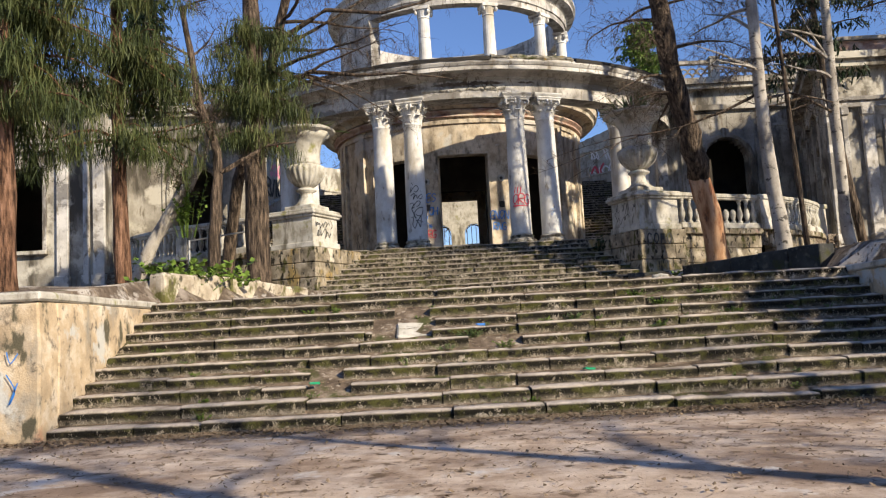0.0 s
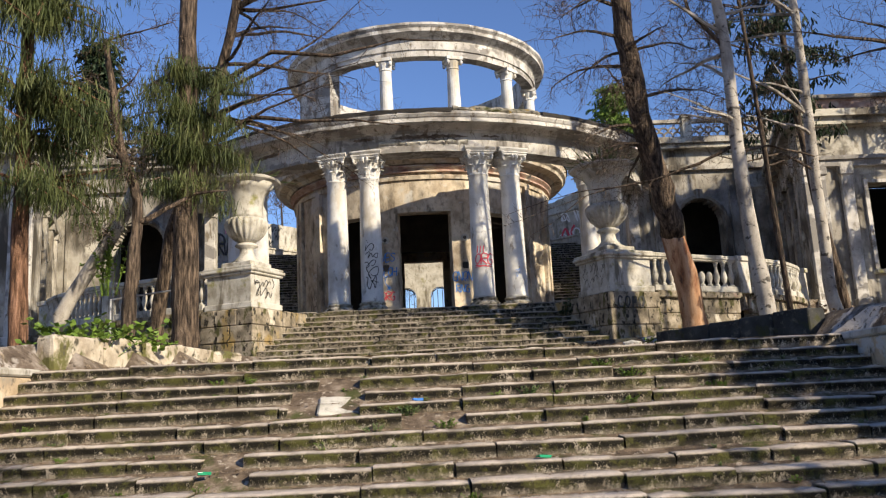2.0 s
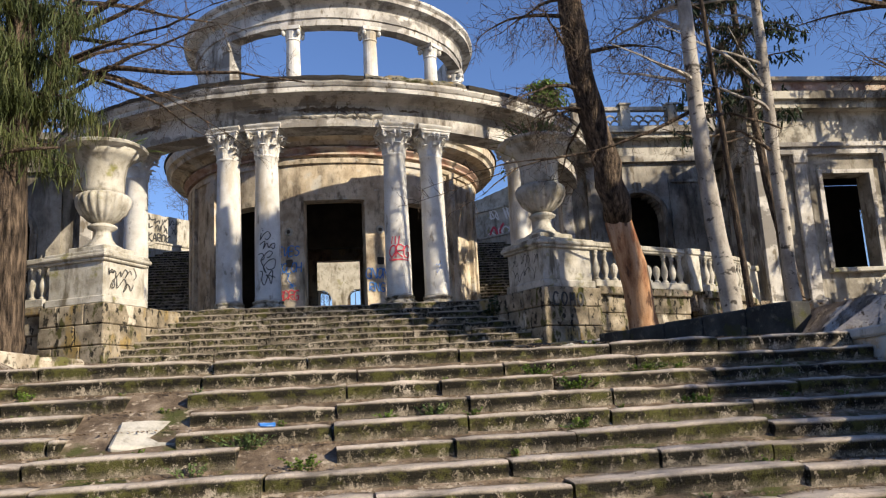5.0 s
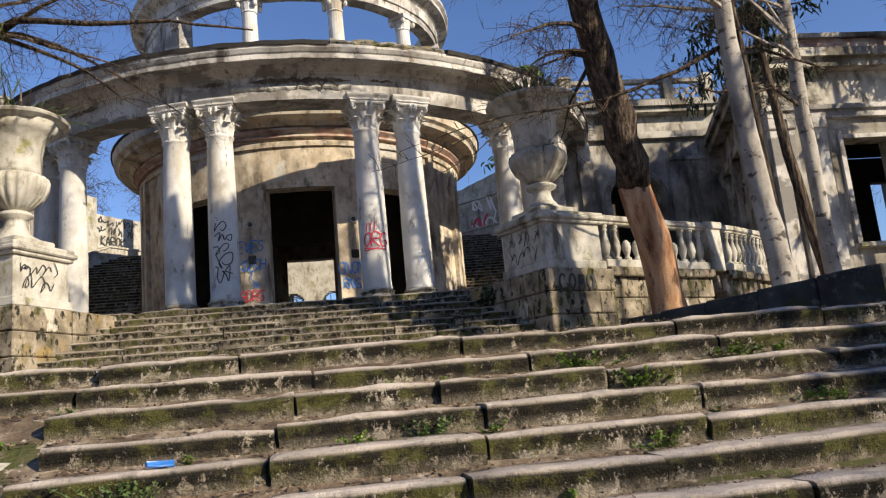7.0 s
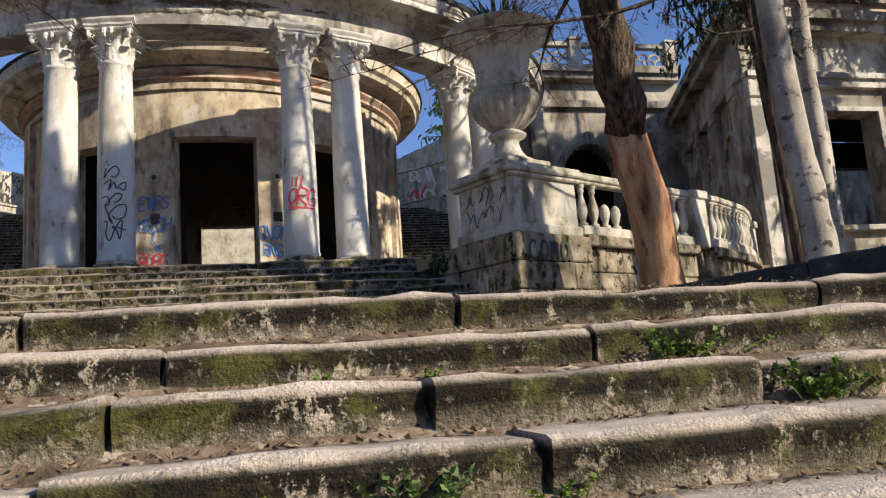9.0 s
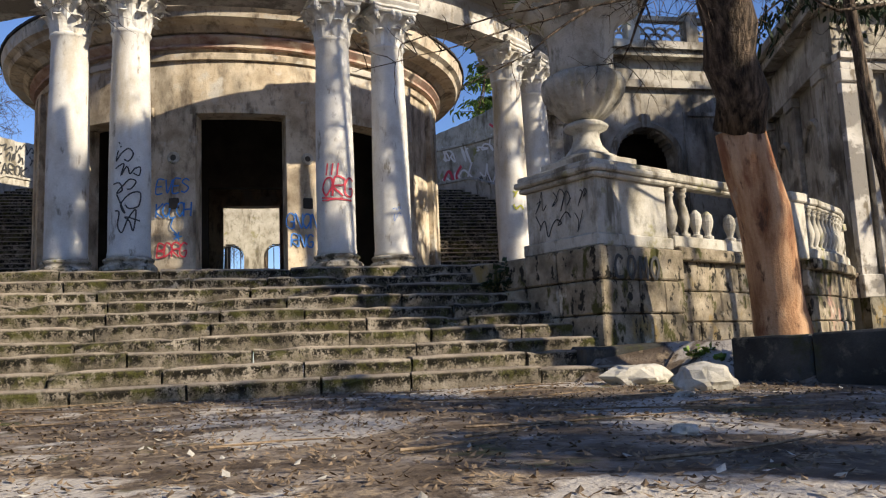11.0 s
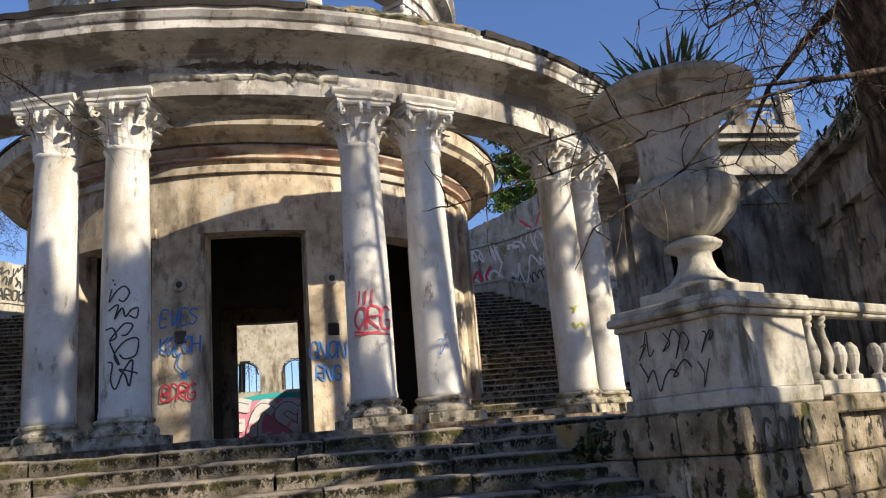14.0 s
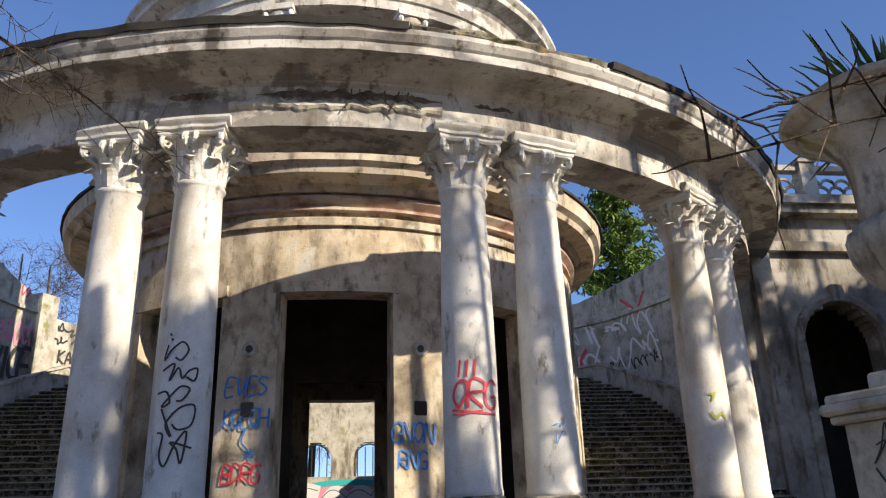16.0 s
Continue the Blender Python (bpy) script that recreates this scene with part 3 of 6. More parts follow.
for s in (-1, 1):
    for a in (46.5, 62.0, 66.5):
        part("pilaster_strip", arc_sweep([(5.68, Z_STYL), (5.68, 9.75), (5.82, 9.75), (5.84, 9.6), (5.84, Z_STYL)], s * a, s * (a + 2.6), 3, wear=0.008), M_DRUM, rotunda)
    part("door_surround", arc_sweep([(5.68, 8.4), (5.68, 8.62), (5.76, 8.62), (5.76, 8.4)], s * 20.6, s * 43, 8, wear=0.006), M_DRUM, rotunda)
part("architrave_band", arc_sweep([(5.65, 9.72), (5.78, 9.72), (5.8, 9.86), (5.74, 9.9), (5.65, 9.9)], -180, 180, 90, closed=True, wear=0.008), M_DRUM, rotunda)
part("brick_band", arc_sweep([(5.65, 10.0), (5.85, 10.0), (5.85, 10.06), (5.8, 10.08), (5.95, 10.2), (5.95, 10.26), (5.65, 10.26)], -180, 180, 90, closed=True, wear=0.012), M_BRICKRED, rotunda, "exposed pinkish-red brick courses")
part("cornice", arc_sweep([(5.65, 10.3), (6.0, 10.3), (6.12, 10.42), (6.45, 10.5), (6.5, 10.6), (6.62, 10.68), (6.66, 10.98), (5.65, 11.04)], -180, 180, 110, closed=True, wear=0.018), M_DRUM, rotunda)
part("roof", arc_sweep([(6.72, 10.99), (6.72, 11.05), (5.2, 11.1), (0.01, 11.14), (0.01, 11.0), (5.2, 10.98)], -180, 180, 60, closed=True), M_FELT, rotunda)
# unseen ceiling added to keep the drum interior dark
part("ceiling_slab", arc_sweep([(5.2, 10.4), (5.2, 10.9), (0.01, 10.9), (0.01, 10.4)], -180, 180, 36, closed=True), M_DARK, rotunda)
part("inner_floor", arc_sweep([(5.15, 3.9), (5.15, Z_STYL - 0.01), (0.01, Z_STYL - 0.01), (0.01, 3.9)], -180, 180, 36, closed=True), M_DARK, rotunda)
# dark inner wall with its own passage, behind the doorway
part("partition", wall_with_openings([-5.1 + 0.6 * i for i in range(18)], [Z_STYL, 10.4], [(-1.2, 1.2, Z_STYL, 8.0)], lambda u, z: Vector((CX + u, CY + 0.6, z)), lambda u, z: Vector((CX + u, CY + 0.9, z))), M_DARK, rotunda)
for s in (-1, 1):
    at = Matrix.Translation(polar(5.7, s * 15.6, 7.38)) @ pose(0, 0, 0, 90, 0, s * 15.6)
    ring = part("lamp_socket", lathe(bmesh.new(), [(0.15, 0), (0.15, 0.03), (0.12, 0.05), (0.07, 0.045)], 16), M_PALE, rotunda, "pale plaster ring of a missing lamp")
    ring.matrix_basis = at
    # solid disc; the hole's shade is painted in its dark colour
    part("socket_hole", lathe(bmesh.new(), [(0.07, 0.02), (0.07, 0.05), (0.04, 0.052)], 12), M_DARK, ring, "disc coloured near black for the shaded hole of a missing lamp")
    b = box(-0.12, 0.12, -0.03, 0.05, -0.13, 0.13, bevel=0.02)
    part("switch_box", b, M_DARK, rotunda, "small dark recessed box").matrix_basis = Matrix.Translation(polar(5.7, s * 15.6, 6.3)) @ pose(0, 0, 0, 0, 0, s * 15.6)

# upper ring on its columns
part("upper_plinth", arc_sweep([(5.6, 11.0), (5.6, 11.25), (5.5, 11.3), (5.0, 11.3), (5.0, 11.0)], -180, 180, 72, closed=True, wear=0.02), M_GREY, rotunda)
part("upper_ring", arc_sweep([(5.48, 14.95), (5.48, 15.2), (5.54, 15.22), (5.54, 15.62), (5.62, 15.7), (5.72, 15.74), (5.92, 15.84), (5.92, 15.98), (6.02, 16.08), (6.02, 16.18), (5.5, 16.3), (5.0, 16.28), (5.0, 14.95)], -180, 180, 120, closed=True, wear=0.018), M_ENT, rotunda)
part("upper_wall", arc_sweep([(5.46, 11.2), (5.46, 14.96), (5.02, 14.96), (5.02, 11.2)], -92, -43, 40, wear=0.015), M_ENT, rotunda, "solid curved stretch of stained plaster wall")
part("upper_pilaster", arc_sweep([(5.54, 11.2), (5.54, 14.5), (5.6, 14.56), (5.52, 14.62), (5.62, 14.8), (5.62, 14.94), (4.98, 14.94), (4.98, 11.2)], -45.5, -41.5, 5, wear=0.01), M_ENT, rotunda)
for i in range(10):
    a = -14.4 + 30.5 * i
    p = polar(5.24, a, 11.3)
    bm = lathe(bmesh.new(), [(0.36, 0), (0.36, 0.1), (0.31, 0.16), (0.33, 0.24), (0.275, 0.32), (0.27, 1.6), (0.235, 3.15)], 18)
    c = part("upper_column", bm, M_COLUMN, rotunda, smooth=False)
    c.location = p
    bm = lathe(bmesh.new(), [(0.235, 3.15), (0.27, 3.18), (0.25, 3.23), (0.28, 3.4), (0.31, 3.49), (0.31, 3.51)], 14)
    add_box(bm, -0.34, 0.34, -0.34, 0.34, 3.53, 3.67)
    for sx in (-1, 1):
        for sy in (-1, 1):
            bmv = bmesh.ops.create_uvsphere(bm, u_segments=8, v_segments=6, radius=0.11)["verts"]
            for v in bmv:
                v.co = Vector((v.co.x * 0.7, v.co.y, v.co.z)) + Vector((sx * 0.28, sy * 0.24, 3.43))
    cap = part("capital", bm, M_COLUMN, c)
    cap.rotation_euler = (0, 0, radians(a))

# ---- colonnade ----
colonnade = thing("colonnade", "curved portico of paired white plaster columns under a stained grey entablature", "portico")
ENT = [(9.86, 9.56), (9.86, 9.95), (9.82, 9.97), (9.82, 10.22), (9.88, 10.25), (9.88, 10.29), (9.97, 10.33), (10.05, 10.42), (10.5, 10.4), (10.53, 10.36), (10.56, 10.37), (10.56, 10.5), (10.6, 10.53), (10.66, 10.62), (10.66, 10.7), (10.3, 10.86), (9.05, 11.02), (9.05, 9.56)]
part("entablature", arc_sweep(ENT, -77, 77, 170, wear=0.014), M_ENT, colonnade)
FELT = [(10.7, 10.68), (10.73, 10.78), (10.2, 10.99), (9.0, 11.13), (9.0, 11.07), (10.15, 10.93)]
for a0, a1 in ((23, 77), (-77, 5.5)):
    part("roofing_felt", arc_sweep(FELT, a0, a1, 80, wear=0.03), M_FELT, colonnade, "curling strip of black roofing felt")
bm = arc_sweep([(10.6, 10.62), (10.68, 10.74), (10.5, 10.92), (9.9, 11.04), (9.3, 11.1), (9.3, 10.95)], 5.8, 22.6, 60, wear=0.07)
part("broken_coping", bm, M_MOSSY, colonnade, "crumbling mossy coping of the cornice")
bm = arc_sweep([(9.85, 9.8), (9.9, 9.83), (9.93, 9.87), (9.92, 9.92), (9.88, 9.95), (9.85, 9.97)], -8.6, 9.0, 110, wear=0.03)
for v in bm.verts:
    v.co.z += 0.05 * noise.noise(Vector((v.co.x * 4.3, 0, 2))) + 0.03 * noise.noise(Vector((v.co.x * 11, 0, 5)))
part("broken_ledge", bm, M_PALE, colonnade, "jagged ledge of broken plaster")
# fallen plaster with rods showing
for a0, a1, zc, hh, seed in ((-6.5, 9.2, 10.08, 0.11, 1.0), (-14.0, -9.5, 10.1, 0.09, 4.0), (12.0, 16.0, 10.1, 0.06, 7.0), (-38.0, -31.0, 10.1, 0.1, 9.0)):
    bm = bmesh.new()
    rows = []
    for i in range(61):
        t = i / 60
        a = a0 + (a1 - a0) * t
        e = min(1.0, 6 * t, 6 * (1 - t))
        up = zc + hh * e * (0.6 + 0.9 * noise.noise(Vector((a * 0.9, seed, 0))) + 0.4 * noise.noise(Vector((a * 3.1, seed, 0))))
        dn = zc - hh * e * (0.5 + 0.8 * noise.noise(Vector((a * 1.1, seed, 8))) + 0.4 * noise.noise(Vector((a * 3.7, seed, 8))))
        dn = min(dn, up - 0.01)
        rows.append([bm.verts.new(polar(9.836 + 0.006 * noise.noise(Vector((a * 4, z * 9, 1))), a, z)) for z in (dn, (up + dn) / 2, up)])
    for p, q in zip(rows, rows[1:]):
        for k in (0, 1):
            bm.faces.new((p[k], q[k], q[k + 1], p[k + 1]))
    part("plaster_scar", bm, M_SCAR, colonnade, "dark scar of fallen plaster")
for a, l in ((1.4, 0.34), (2.1, 0.28), (4.2, 0.4), (5.4, 0.36), (6.2, 0.3)):
    p = polar(9.88, a, 10.16)
    part("iron_rod", tube(bmesh.new(), [p, p + Vector((0.05 * math.sin(a * 9), -0.05, -l * 0.5)), p + Vector((0.18 * math.cos(a * 3), -0.06, -l))], [0.014, 0.013, 0.01], 5), M_DARK, colonnade, "bent rusty reinforcing rod")


def acanthus(bm, r0, z0, height, width, curl, a):
    """One leaf of a capital: a ribbed strip that stands on the bell and curls out."""
    rows = []
    n = 7
    for i in range(n + 1):
        t = i / n
        out = r0 + 0.05 * t + curl * max(0, t - 0.45) ** 2 * 3.2
        z = z0 + height * (t if t < 0.85 else 0.85 - (t - 0.85) * 0.9)
        w = width * (0.75 + 0.45 * math.sin(math.pi * min(1, t * 1.1)) * (1 - 0.25 * (i % 2))) * (1 if t < 0.9 else 0.6)
        row = []
        for j in (-2, -1, 0, 1, 2):
            aa = a + j * w / 4 / out
            rr = out + (0.028 if j == 0 else (0.012 if abs(j) == 1 else -0.012))
            row.append(bm.verts.new((rr * math.cos(aa), rr * math.sin(aa), z)))
        rows.append(row)
    for p, q in zip(rows, rows[1:]):
        for j in range(4):
            bm.faces.new((p[j], p[j + 1], q[j + 1], q[j]))


def volute(bm, radius, z, a):
    pts, rad = [], []
    d = Vector((math.cos(a), math.sin(a), 0))
    for i in range(15):
        t = i / 14
        ang = math.pi * 0.5 - t * 2 * math.pi * 1.35
        rr = 0.1 * (1 - t * 0.72)
        pts.append(d * (radius + rr * math.cos(ang)) + Vector((0, 0, z + rr * math.sin(ang))))
        rad.append(0.045 * (1 - 0.4 * t))
    tube(bm, pts, rad, 6)


def column_parts():
    """Meshes of one column: shaft, base, capital. Local origin at its foot."""
    H = 9.56 - Z_STYL
    shaft = lathe(bmesh.new(), [(0.375, 0.42), (0.385, 0.5), (0.37, 0.56), (0.372, 1.2), (0.37, 2.2), (0.355, 3.2), (0.335, 4.2), (0.325, H - 0.86), (0.345, H - 0.84), (0.365, H - 0.8), (0.345, H - 0.76)], 32)
    base = lathe(bmesh.new(), [(0.47, 0.16), (0.5, 0.2), (0.5, 0.26), (0.46, 0.3), (0.41, 0.32), (0.41, 0.35), (0.445, 0.38), (0.445, 0.41), (0.4, 0.44)], 28)
    add_box(base, -0.53, 0.53, -0.53, 0.53, 0, 0.17)
    rough_up(base, 0.014, 4)
    cap = lathe(bmesh.new(), [(0.335, H - 0.78), (0.335, H - 0.45), (0.36, H - 0.3), (0.43, H - 0.14)], 24)
    low, high, curl, inner = bmesh.new(), bmesh.new(), bmesh.new(), bmesh.new()
    acanthus(low, 0.335, H - 0.77, 0.36, 0.25, 0.16, 0.0)
    acanthus(high, 0.345, H - 0.56, 0.4, 0.2, 0.3, 0.0)
    volute(curl, 0.52, H - 0.2, 0.0)
    volute(inner, 0.41, H - 0.2, 0.0)
    ab = bmesh.new()
    n = 32
    rows = []
    for grow, z in ((0.0, H - 0.13), (0.03, H - 0.1), (0.03, H - 0.06), (0.07, H - 0.045), (0.07, H)):
        row = []
        for i in range(n):
            a = 2 * math.pi * i / n
            c = max(abs(math.cos(a)), abs(math.sin(a)))
            corner = (1 / c - 1) / (math.sqrt(2) - 1)
            r = (0.44 + 0.2 * corner ** 1.6) + grow
            row.append(ab.verts.new((r * math.cos(a), r * math.sin(a), z)))
        rows.append(row)
    for p, q in zip(rows, rows[1:]):
        for i in range(n):
            ab.faces.new((p[i], p[(i + 1) % n], q[(i + 1) % n], q[i]))
    ab.faces.new(rows[0][::-1])
    ab.faces.new(rows[-1])
    return shaft, base, cap, ab, low, high, curl, inner


names = ("shaft", "base", "capital", "abacus", "acanthus_leaf", "acanthus_leaf", "volute", "volute")
meshes = []
for nm, bm in zip(names, column_parts()):
    me = bpy.data.meshes.new(nm)
    if nm == "shaft":
        for f in bm.faces:
            f.smooth = len(f.verts) == 4
    bm.to_mesh(me)
    bm.free()
    me.materials.append(M_BASE if nm == "base" else M_COLUMN)
    meshes.append(me)
COLS = (-47.4, -39.6, -18.5, -11.4, 11.4, 18.5, 39.6, 47.4)
TURNS = {4: [i * 45 for i in range(8)], 5: [i * 45 + 22.5 for i in range(8)], 6: [45 + i * 90 for i in range(4)], 7: [i * 90 + k for i in range(4) for k in (-9, 9)]}
for a in COLS:
    c = thing("column", "white plastered column with leafy capital and lichened base", "column", "paired portico columns")
    c.matrix_basis = Matrix.Translation(polar(9.5, a, Z_STYL)) @ pose(0, 0, 0, 0, 0, a)
    made = []
    for nm, me in zip(names[:4], meshes[:4]):
        o = new(nm, me)
        o.parent = c
        made.append(o)
    for k, turns in TURNS.items():
        for t in turns:
            o = new(names[k], meshes[k])
            o.parent = made[2]
            o.matrix_basis = pose(0, 0, 0, 0, 0, t)
    part("cap_block", arc_sweep([(9.87, 9.562), (9.93, 9.59), (9.97, 9.63), (9.99, 9.66), (9.99, 9.7), (9.87, 9.72)], a - 3.1, a + 3.1, 6, wear=0.005), M_COLUMN, colonnade, "white moulded block over a column")

# ---- side stairs round the drum, and the walls behind ----
for s in (1, -1):
    st = struct(thing("staircase_3" if s > 0 else "staircase_4", "dark stone stairs climbing between the round wall and the outer wall", "stairs"))
    for k in range(29):
        y = 34.2 + 0.36 * k
        reach = min(10.9 - CX - 0.02 * k, math.sqrt(10.5 ** 2 - (y + 0.3 - CY) ** 2))
        x0, x1 = sorted((side_x(5.6, s), side_x(CX + reach, s)))
        ob = part("step", stone_block(x1 - x0, 0.7, 0.2, 900 + k + s, 0.014), M_UPSTEP, st)
        ob.location = (x0, y, Z_STYL + 0.175 * (k + 1))
    x0, x1 = sorted((side_x(6.2, s), side_x(8.6, s)))
    part("upper_landing", box(x0, x1, 44.6, 46.6, 8.8, Z_STYL + 0.175 * 29 - 0.01), M_UPSTEP, st)
    # sloping string that climbs along the foot of the court wall
    bm = bmesh.new()
    rows = []
    for i in range(41):
        a = s * (84 + 62 * i / 40)
        y = CY - 10.4 * math.cos(radians(a))
        z = min(9.6, Z_STYL + 0.175 * (max(0.0, y - 34.2) / 0.36 + 1) + 0.55)
        rows.append([bm.verts.new(polar(r, a, h)) for r, h in ((10.28, 3.9), (10.28, z - 0.1), (10.22, z - 0.08), (10.22, z), (10.62, z + 0.02), (10.62, 3.9))])
    for p, q in zip(rows, rows[1:]):
        for j in range(6):
            bm.faces.new((p[j], q[j], q[(j + 1) % 6], p[(j + 1) % 6]))
    bm.faces.new(rows[0])
    bm.faces.new(rows[-1][::-1])
    bmesh.ops.recalc_face_normals(bm, faces=bm.faces[:])
    part("string_wall", rough_up(bm, 0.012, 3), M_PALE, st)
    a0, a1 = (82, 150) if s > 0 else (-150, -82)

    def wall_top(a):
        """High near the wing, broken down in two ragged steps towards the back."""
        b = abs(a)
        if s < 0:
            z = 12.15 if b < 110 else 12.15 - 0.085 * (b - 110) if b < 118 else 11.47 - 0.11 * (b - 118) if b < 122 else 11.02
        else:
            z = 12.35 - 0.025 * (b - 113) if b > 100 else 11.9
        return z - 0.12 * abs(noise.noise(Vector((a * 0.7, 0, s))))
    n = 68
    bm = bmesh.new()
    rows = []
    for i in range(n + 1):
        a = a0 + (a1 - a0) * i / n
        rows.append([bm.verts.new(polar(r, a, z)) for r, z in ((10.6, 3.5), (10.6, 7.5), (10.6, wall_top(a)), (10.95, wall_top(a)), (10.95, 3.5))])
    for p, q in zip(rows, rows[1:]):
        for j in range(5):
            bm.faces.new((p[j], q[j], q[(j + 1) % 5], p[(j + 1) % 5]))
    bm.faces.new(rows[0])
    bm.faces.new(rows[-1][::-1])
    bmesh.ops.recalc_face_normals(bm, faces=bm.faces[:])
    ow = struct(part("wall_court_east" if s > 0 else "wall_court_west", bm, M_PALE), "broken pale courtyard wall covered with graffiti", "wall")
    part("coping", rough_up(arc_sweep([(10.5, 11.02), (10.5, 11.12), (10.6, 11.16), (10.6, 11.0)], *((83, 149) if s > 0 else (-118, -83)), 40, wear=0.03), 0.02, 4), M_PALE, ow)
    if s < 0:
        part("wall_pier", arc_sweep([(10.42, 9.0), (10.42, 11.65), (10.98, 11.65), (10.98, 9.0)], -121.5, -118.0, 4, wear=0.02), M_PALE, ow)
# wall seen through the rotunda
p, q = (-5.0, 48.6), (7.0, 48.6)
back = struct(part("wall_north", flat_wall(p, q, 0.4, 3.5, 11.0, arches=[(5.0, 0.56, 6.45, 7.1), (6.95, 0.56, 6.45, 7.1)]), M_PALE), "cream plastered rear wall with two arched openings", "wall")

# ---- wings ----
def lattice_panel(x0, x1, y, z0, z1, parent):
    """Pierced parapet panel of overlapping scallops between two rails."""
    r = 0.2
    nx = max(1, int(round((x1 - x0) / (2 * r))))
    r = (x1 - x0) / nx / 2
    nz = max(1, int((z1 - z0 - 0.1) / r))
    for j in range(nz):
        for i in range(nx + (j % 2)):
            cx = x0 + r * (2 * i + 1) - (r if j % 2 else 0)
            pts = [Vector((min(x1, max(x0, cx + r * math.cos(math.pi * k / 6))), y, z0 + 0.05 + j * r + r * math.sin(math.pi * k / 6))) for k in range(7)]
            part("scallop", tube(bmesh.new(), pts, [0.045] * 7, 5), M_GREY, parent)


for s in (1, -1):
    wing = thing("wing_building", "roofless-looking grey plastered side wing with arches, pilasters and heavy cornice", "building", "side wings")
    S = lambda x: side_x(x, s)

    def bx(n, x0, x1, y0, y1, z0, z1, mat=M_GREY, bevel=0.0, label=""):
        a, b = sorted((S(x0), S(x1)))
        return part(n, box(a, b, y0, y1, z0, z1, bevel=bevel), mat, wing, label)
    # rear wall with the arch
    p, q = flip((9.95, 36), (16.7, 36), s)
    c = 3.15 if s > 0 else 6.75 - 3.15
    part("rear_wall", flat_wall(p, q, 0.6, 3.4, 11.9, arches=[(c, 1.0, Z_PLAT, 8.3)], step=1.2), M_GREY, wing)
    ax = S(13.1)
    bm = bmesh.new()
    tube(bm, [Vector((ax + 1.14 * math.cos(t * math.pi / 12), 35.98, 8.3 + 1.14 * math.sin(t * math.pi / 12))) for t in range(13)], [0.13] * 13, 6)
    part("arch_moulding", bm, M_GREY, wing)
    for dx in (-1.14, 1.14):
        part("arch_jamb", box(ax + dx - 0.12, ax + dx + 0.12, 35.9, 36.02, Z_PLAT, 8.3), M_GREY, wing)
    part("keystone", box(ax - 0.16, ax + 0.16, 35.82, 36.02, 9.3, 9.75, bevel=0.02), M_GREY, wing)
    # closed room behind the arch, its shade put into the near-black colour
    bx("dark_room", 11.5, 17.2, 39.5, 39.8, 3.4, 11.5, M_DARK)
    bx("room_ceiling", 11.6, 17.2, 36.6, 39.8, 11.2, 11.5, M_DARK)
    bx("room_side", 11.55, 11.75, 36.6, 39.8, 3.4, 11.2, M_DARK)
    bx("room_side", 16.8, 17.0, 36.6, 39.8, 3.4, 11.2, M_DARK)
    bx("anta", 9.85, 10.3, 35.7, 36.0, Z_PLAT, 9.56, M_ENT, 0.02)
    bx("anta_capital", 9.8, 10.35, 35.64, 36.0, 9.3, 9.56, M_ENT, 0.02)
    bx("pilaster", 11.0, 11.5, 35.86, 36.0, Z_PLAT, 10.6)
    bx("string_course", 9.95, 16.6, 35.8, 36.0, 10.6, 10.85)
    bx("cornice", 9.95, 16.6, 35.6, 36.1, 11.55, 11.75)
    bx("cornice", 9.95, 16.6, 35.45, 36.1, 11.75, 11.98)
    # raised border of the wall panel beside the arch
    bx("panel_border", 14.45, 16.2, 35.94, 36.0, 9.75, 9.87)
    bx("panel_border", 14.45, 14.57, 35.94, 36.0, 4.9, 9.75)
    bx("panel_border", 16.08, 16.2, 35.94, 36.0, 4.9, 9.75)
    for x0, x1 in ((10.6, 11.0), (12.6, 13.0), (14.6, 15.0), (16.2, 16.6)):
        bx("parapet_post", x0, x1, 35.6, 36.0, 11.98, 12.95)
        bx("parapet_cap", x0 - 0.05, x1 + 0.05, 35.55, 36.05, 12.95, 13.03)
    for x0, x1 in ((11.0, 12.6), (13.0, 14.6), (15.0, 16.2)):
        bx("parapet_rail", x0, x1, 35.68, 35.94, 12.75, 12.9)
        bx("parapet_rail", x0, x1, 35.68, 35.94, 11.98, 12.1)
        a, b = sorted((S(x0), S(x1)))
        lattice_panel(a, b, 35.8, 12.1, 12.78, wing)
    # inner side wall, splayed towards the court, with pilasters and relief arches
    A, B = Vector((S(14.1), 28.75, 0)), Vector((S(16.65), 36.0, 0))
    d = (B - A).normalized()
    nw = Vector((-s * d.y, s * d.x, 0))
    M = Matrix(((d.x, nw.x, 0, A.x), (d.y, nw.y, 0, A.y), (0, 0, 1, 0), (0, 0, 0, 1)))
    LW = (B - A).length

    def sb(n, u0, u1, w0, w1, z0, z1, mat=M_GREY, bevel=0.02):
        bm = box(u0, u1, w0, w1, z0, z1, M, bevel)
        bmesh.ops.recalc_face_normals(bm, faces=bm.faces[:])
        return part(n, bm, mat, wing)
    sb("side_wall", 0.12, LW, -0.5, 0.0, 2.4, 10.38, bevel=0)
    for u in (0.2, 2.4, 4.6, 6.6):
        sb("pilaster", u, u + 0.55, 0.0, 0.16, Z_PLAT - 0.5, 8.7)
        sb("pilaster_capital", u - 0.06, u + 0.61, 0.0, 0.22, 8.45, 8.7)
        sb("pilaster_base", u - 0.06, u + 0.61, 0.0, 0.22, Z_PLAT - 0.5, Z_PLAT + 0.35)
    for u in (1.6, 3.85, 5.85):
        bm = bmesh.new()
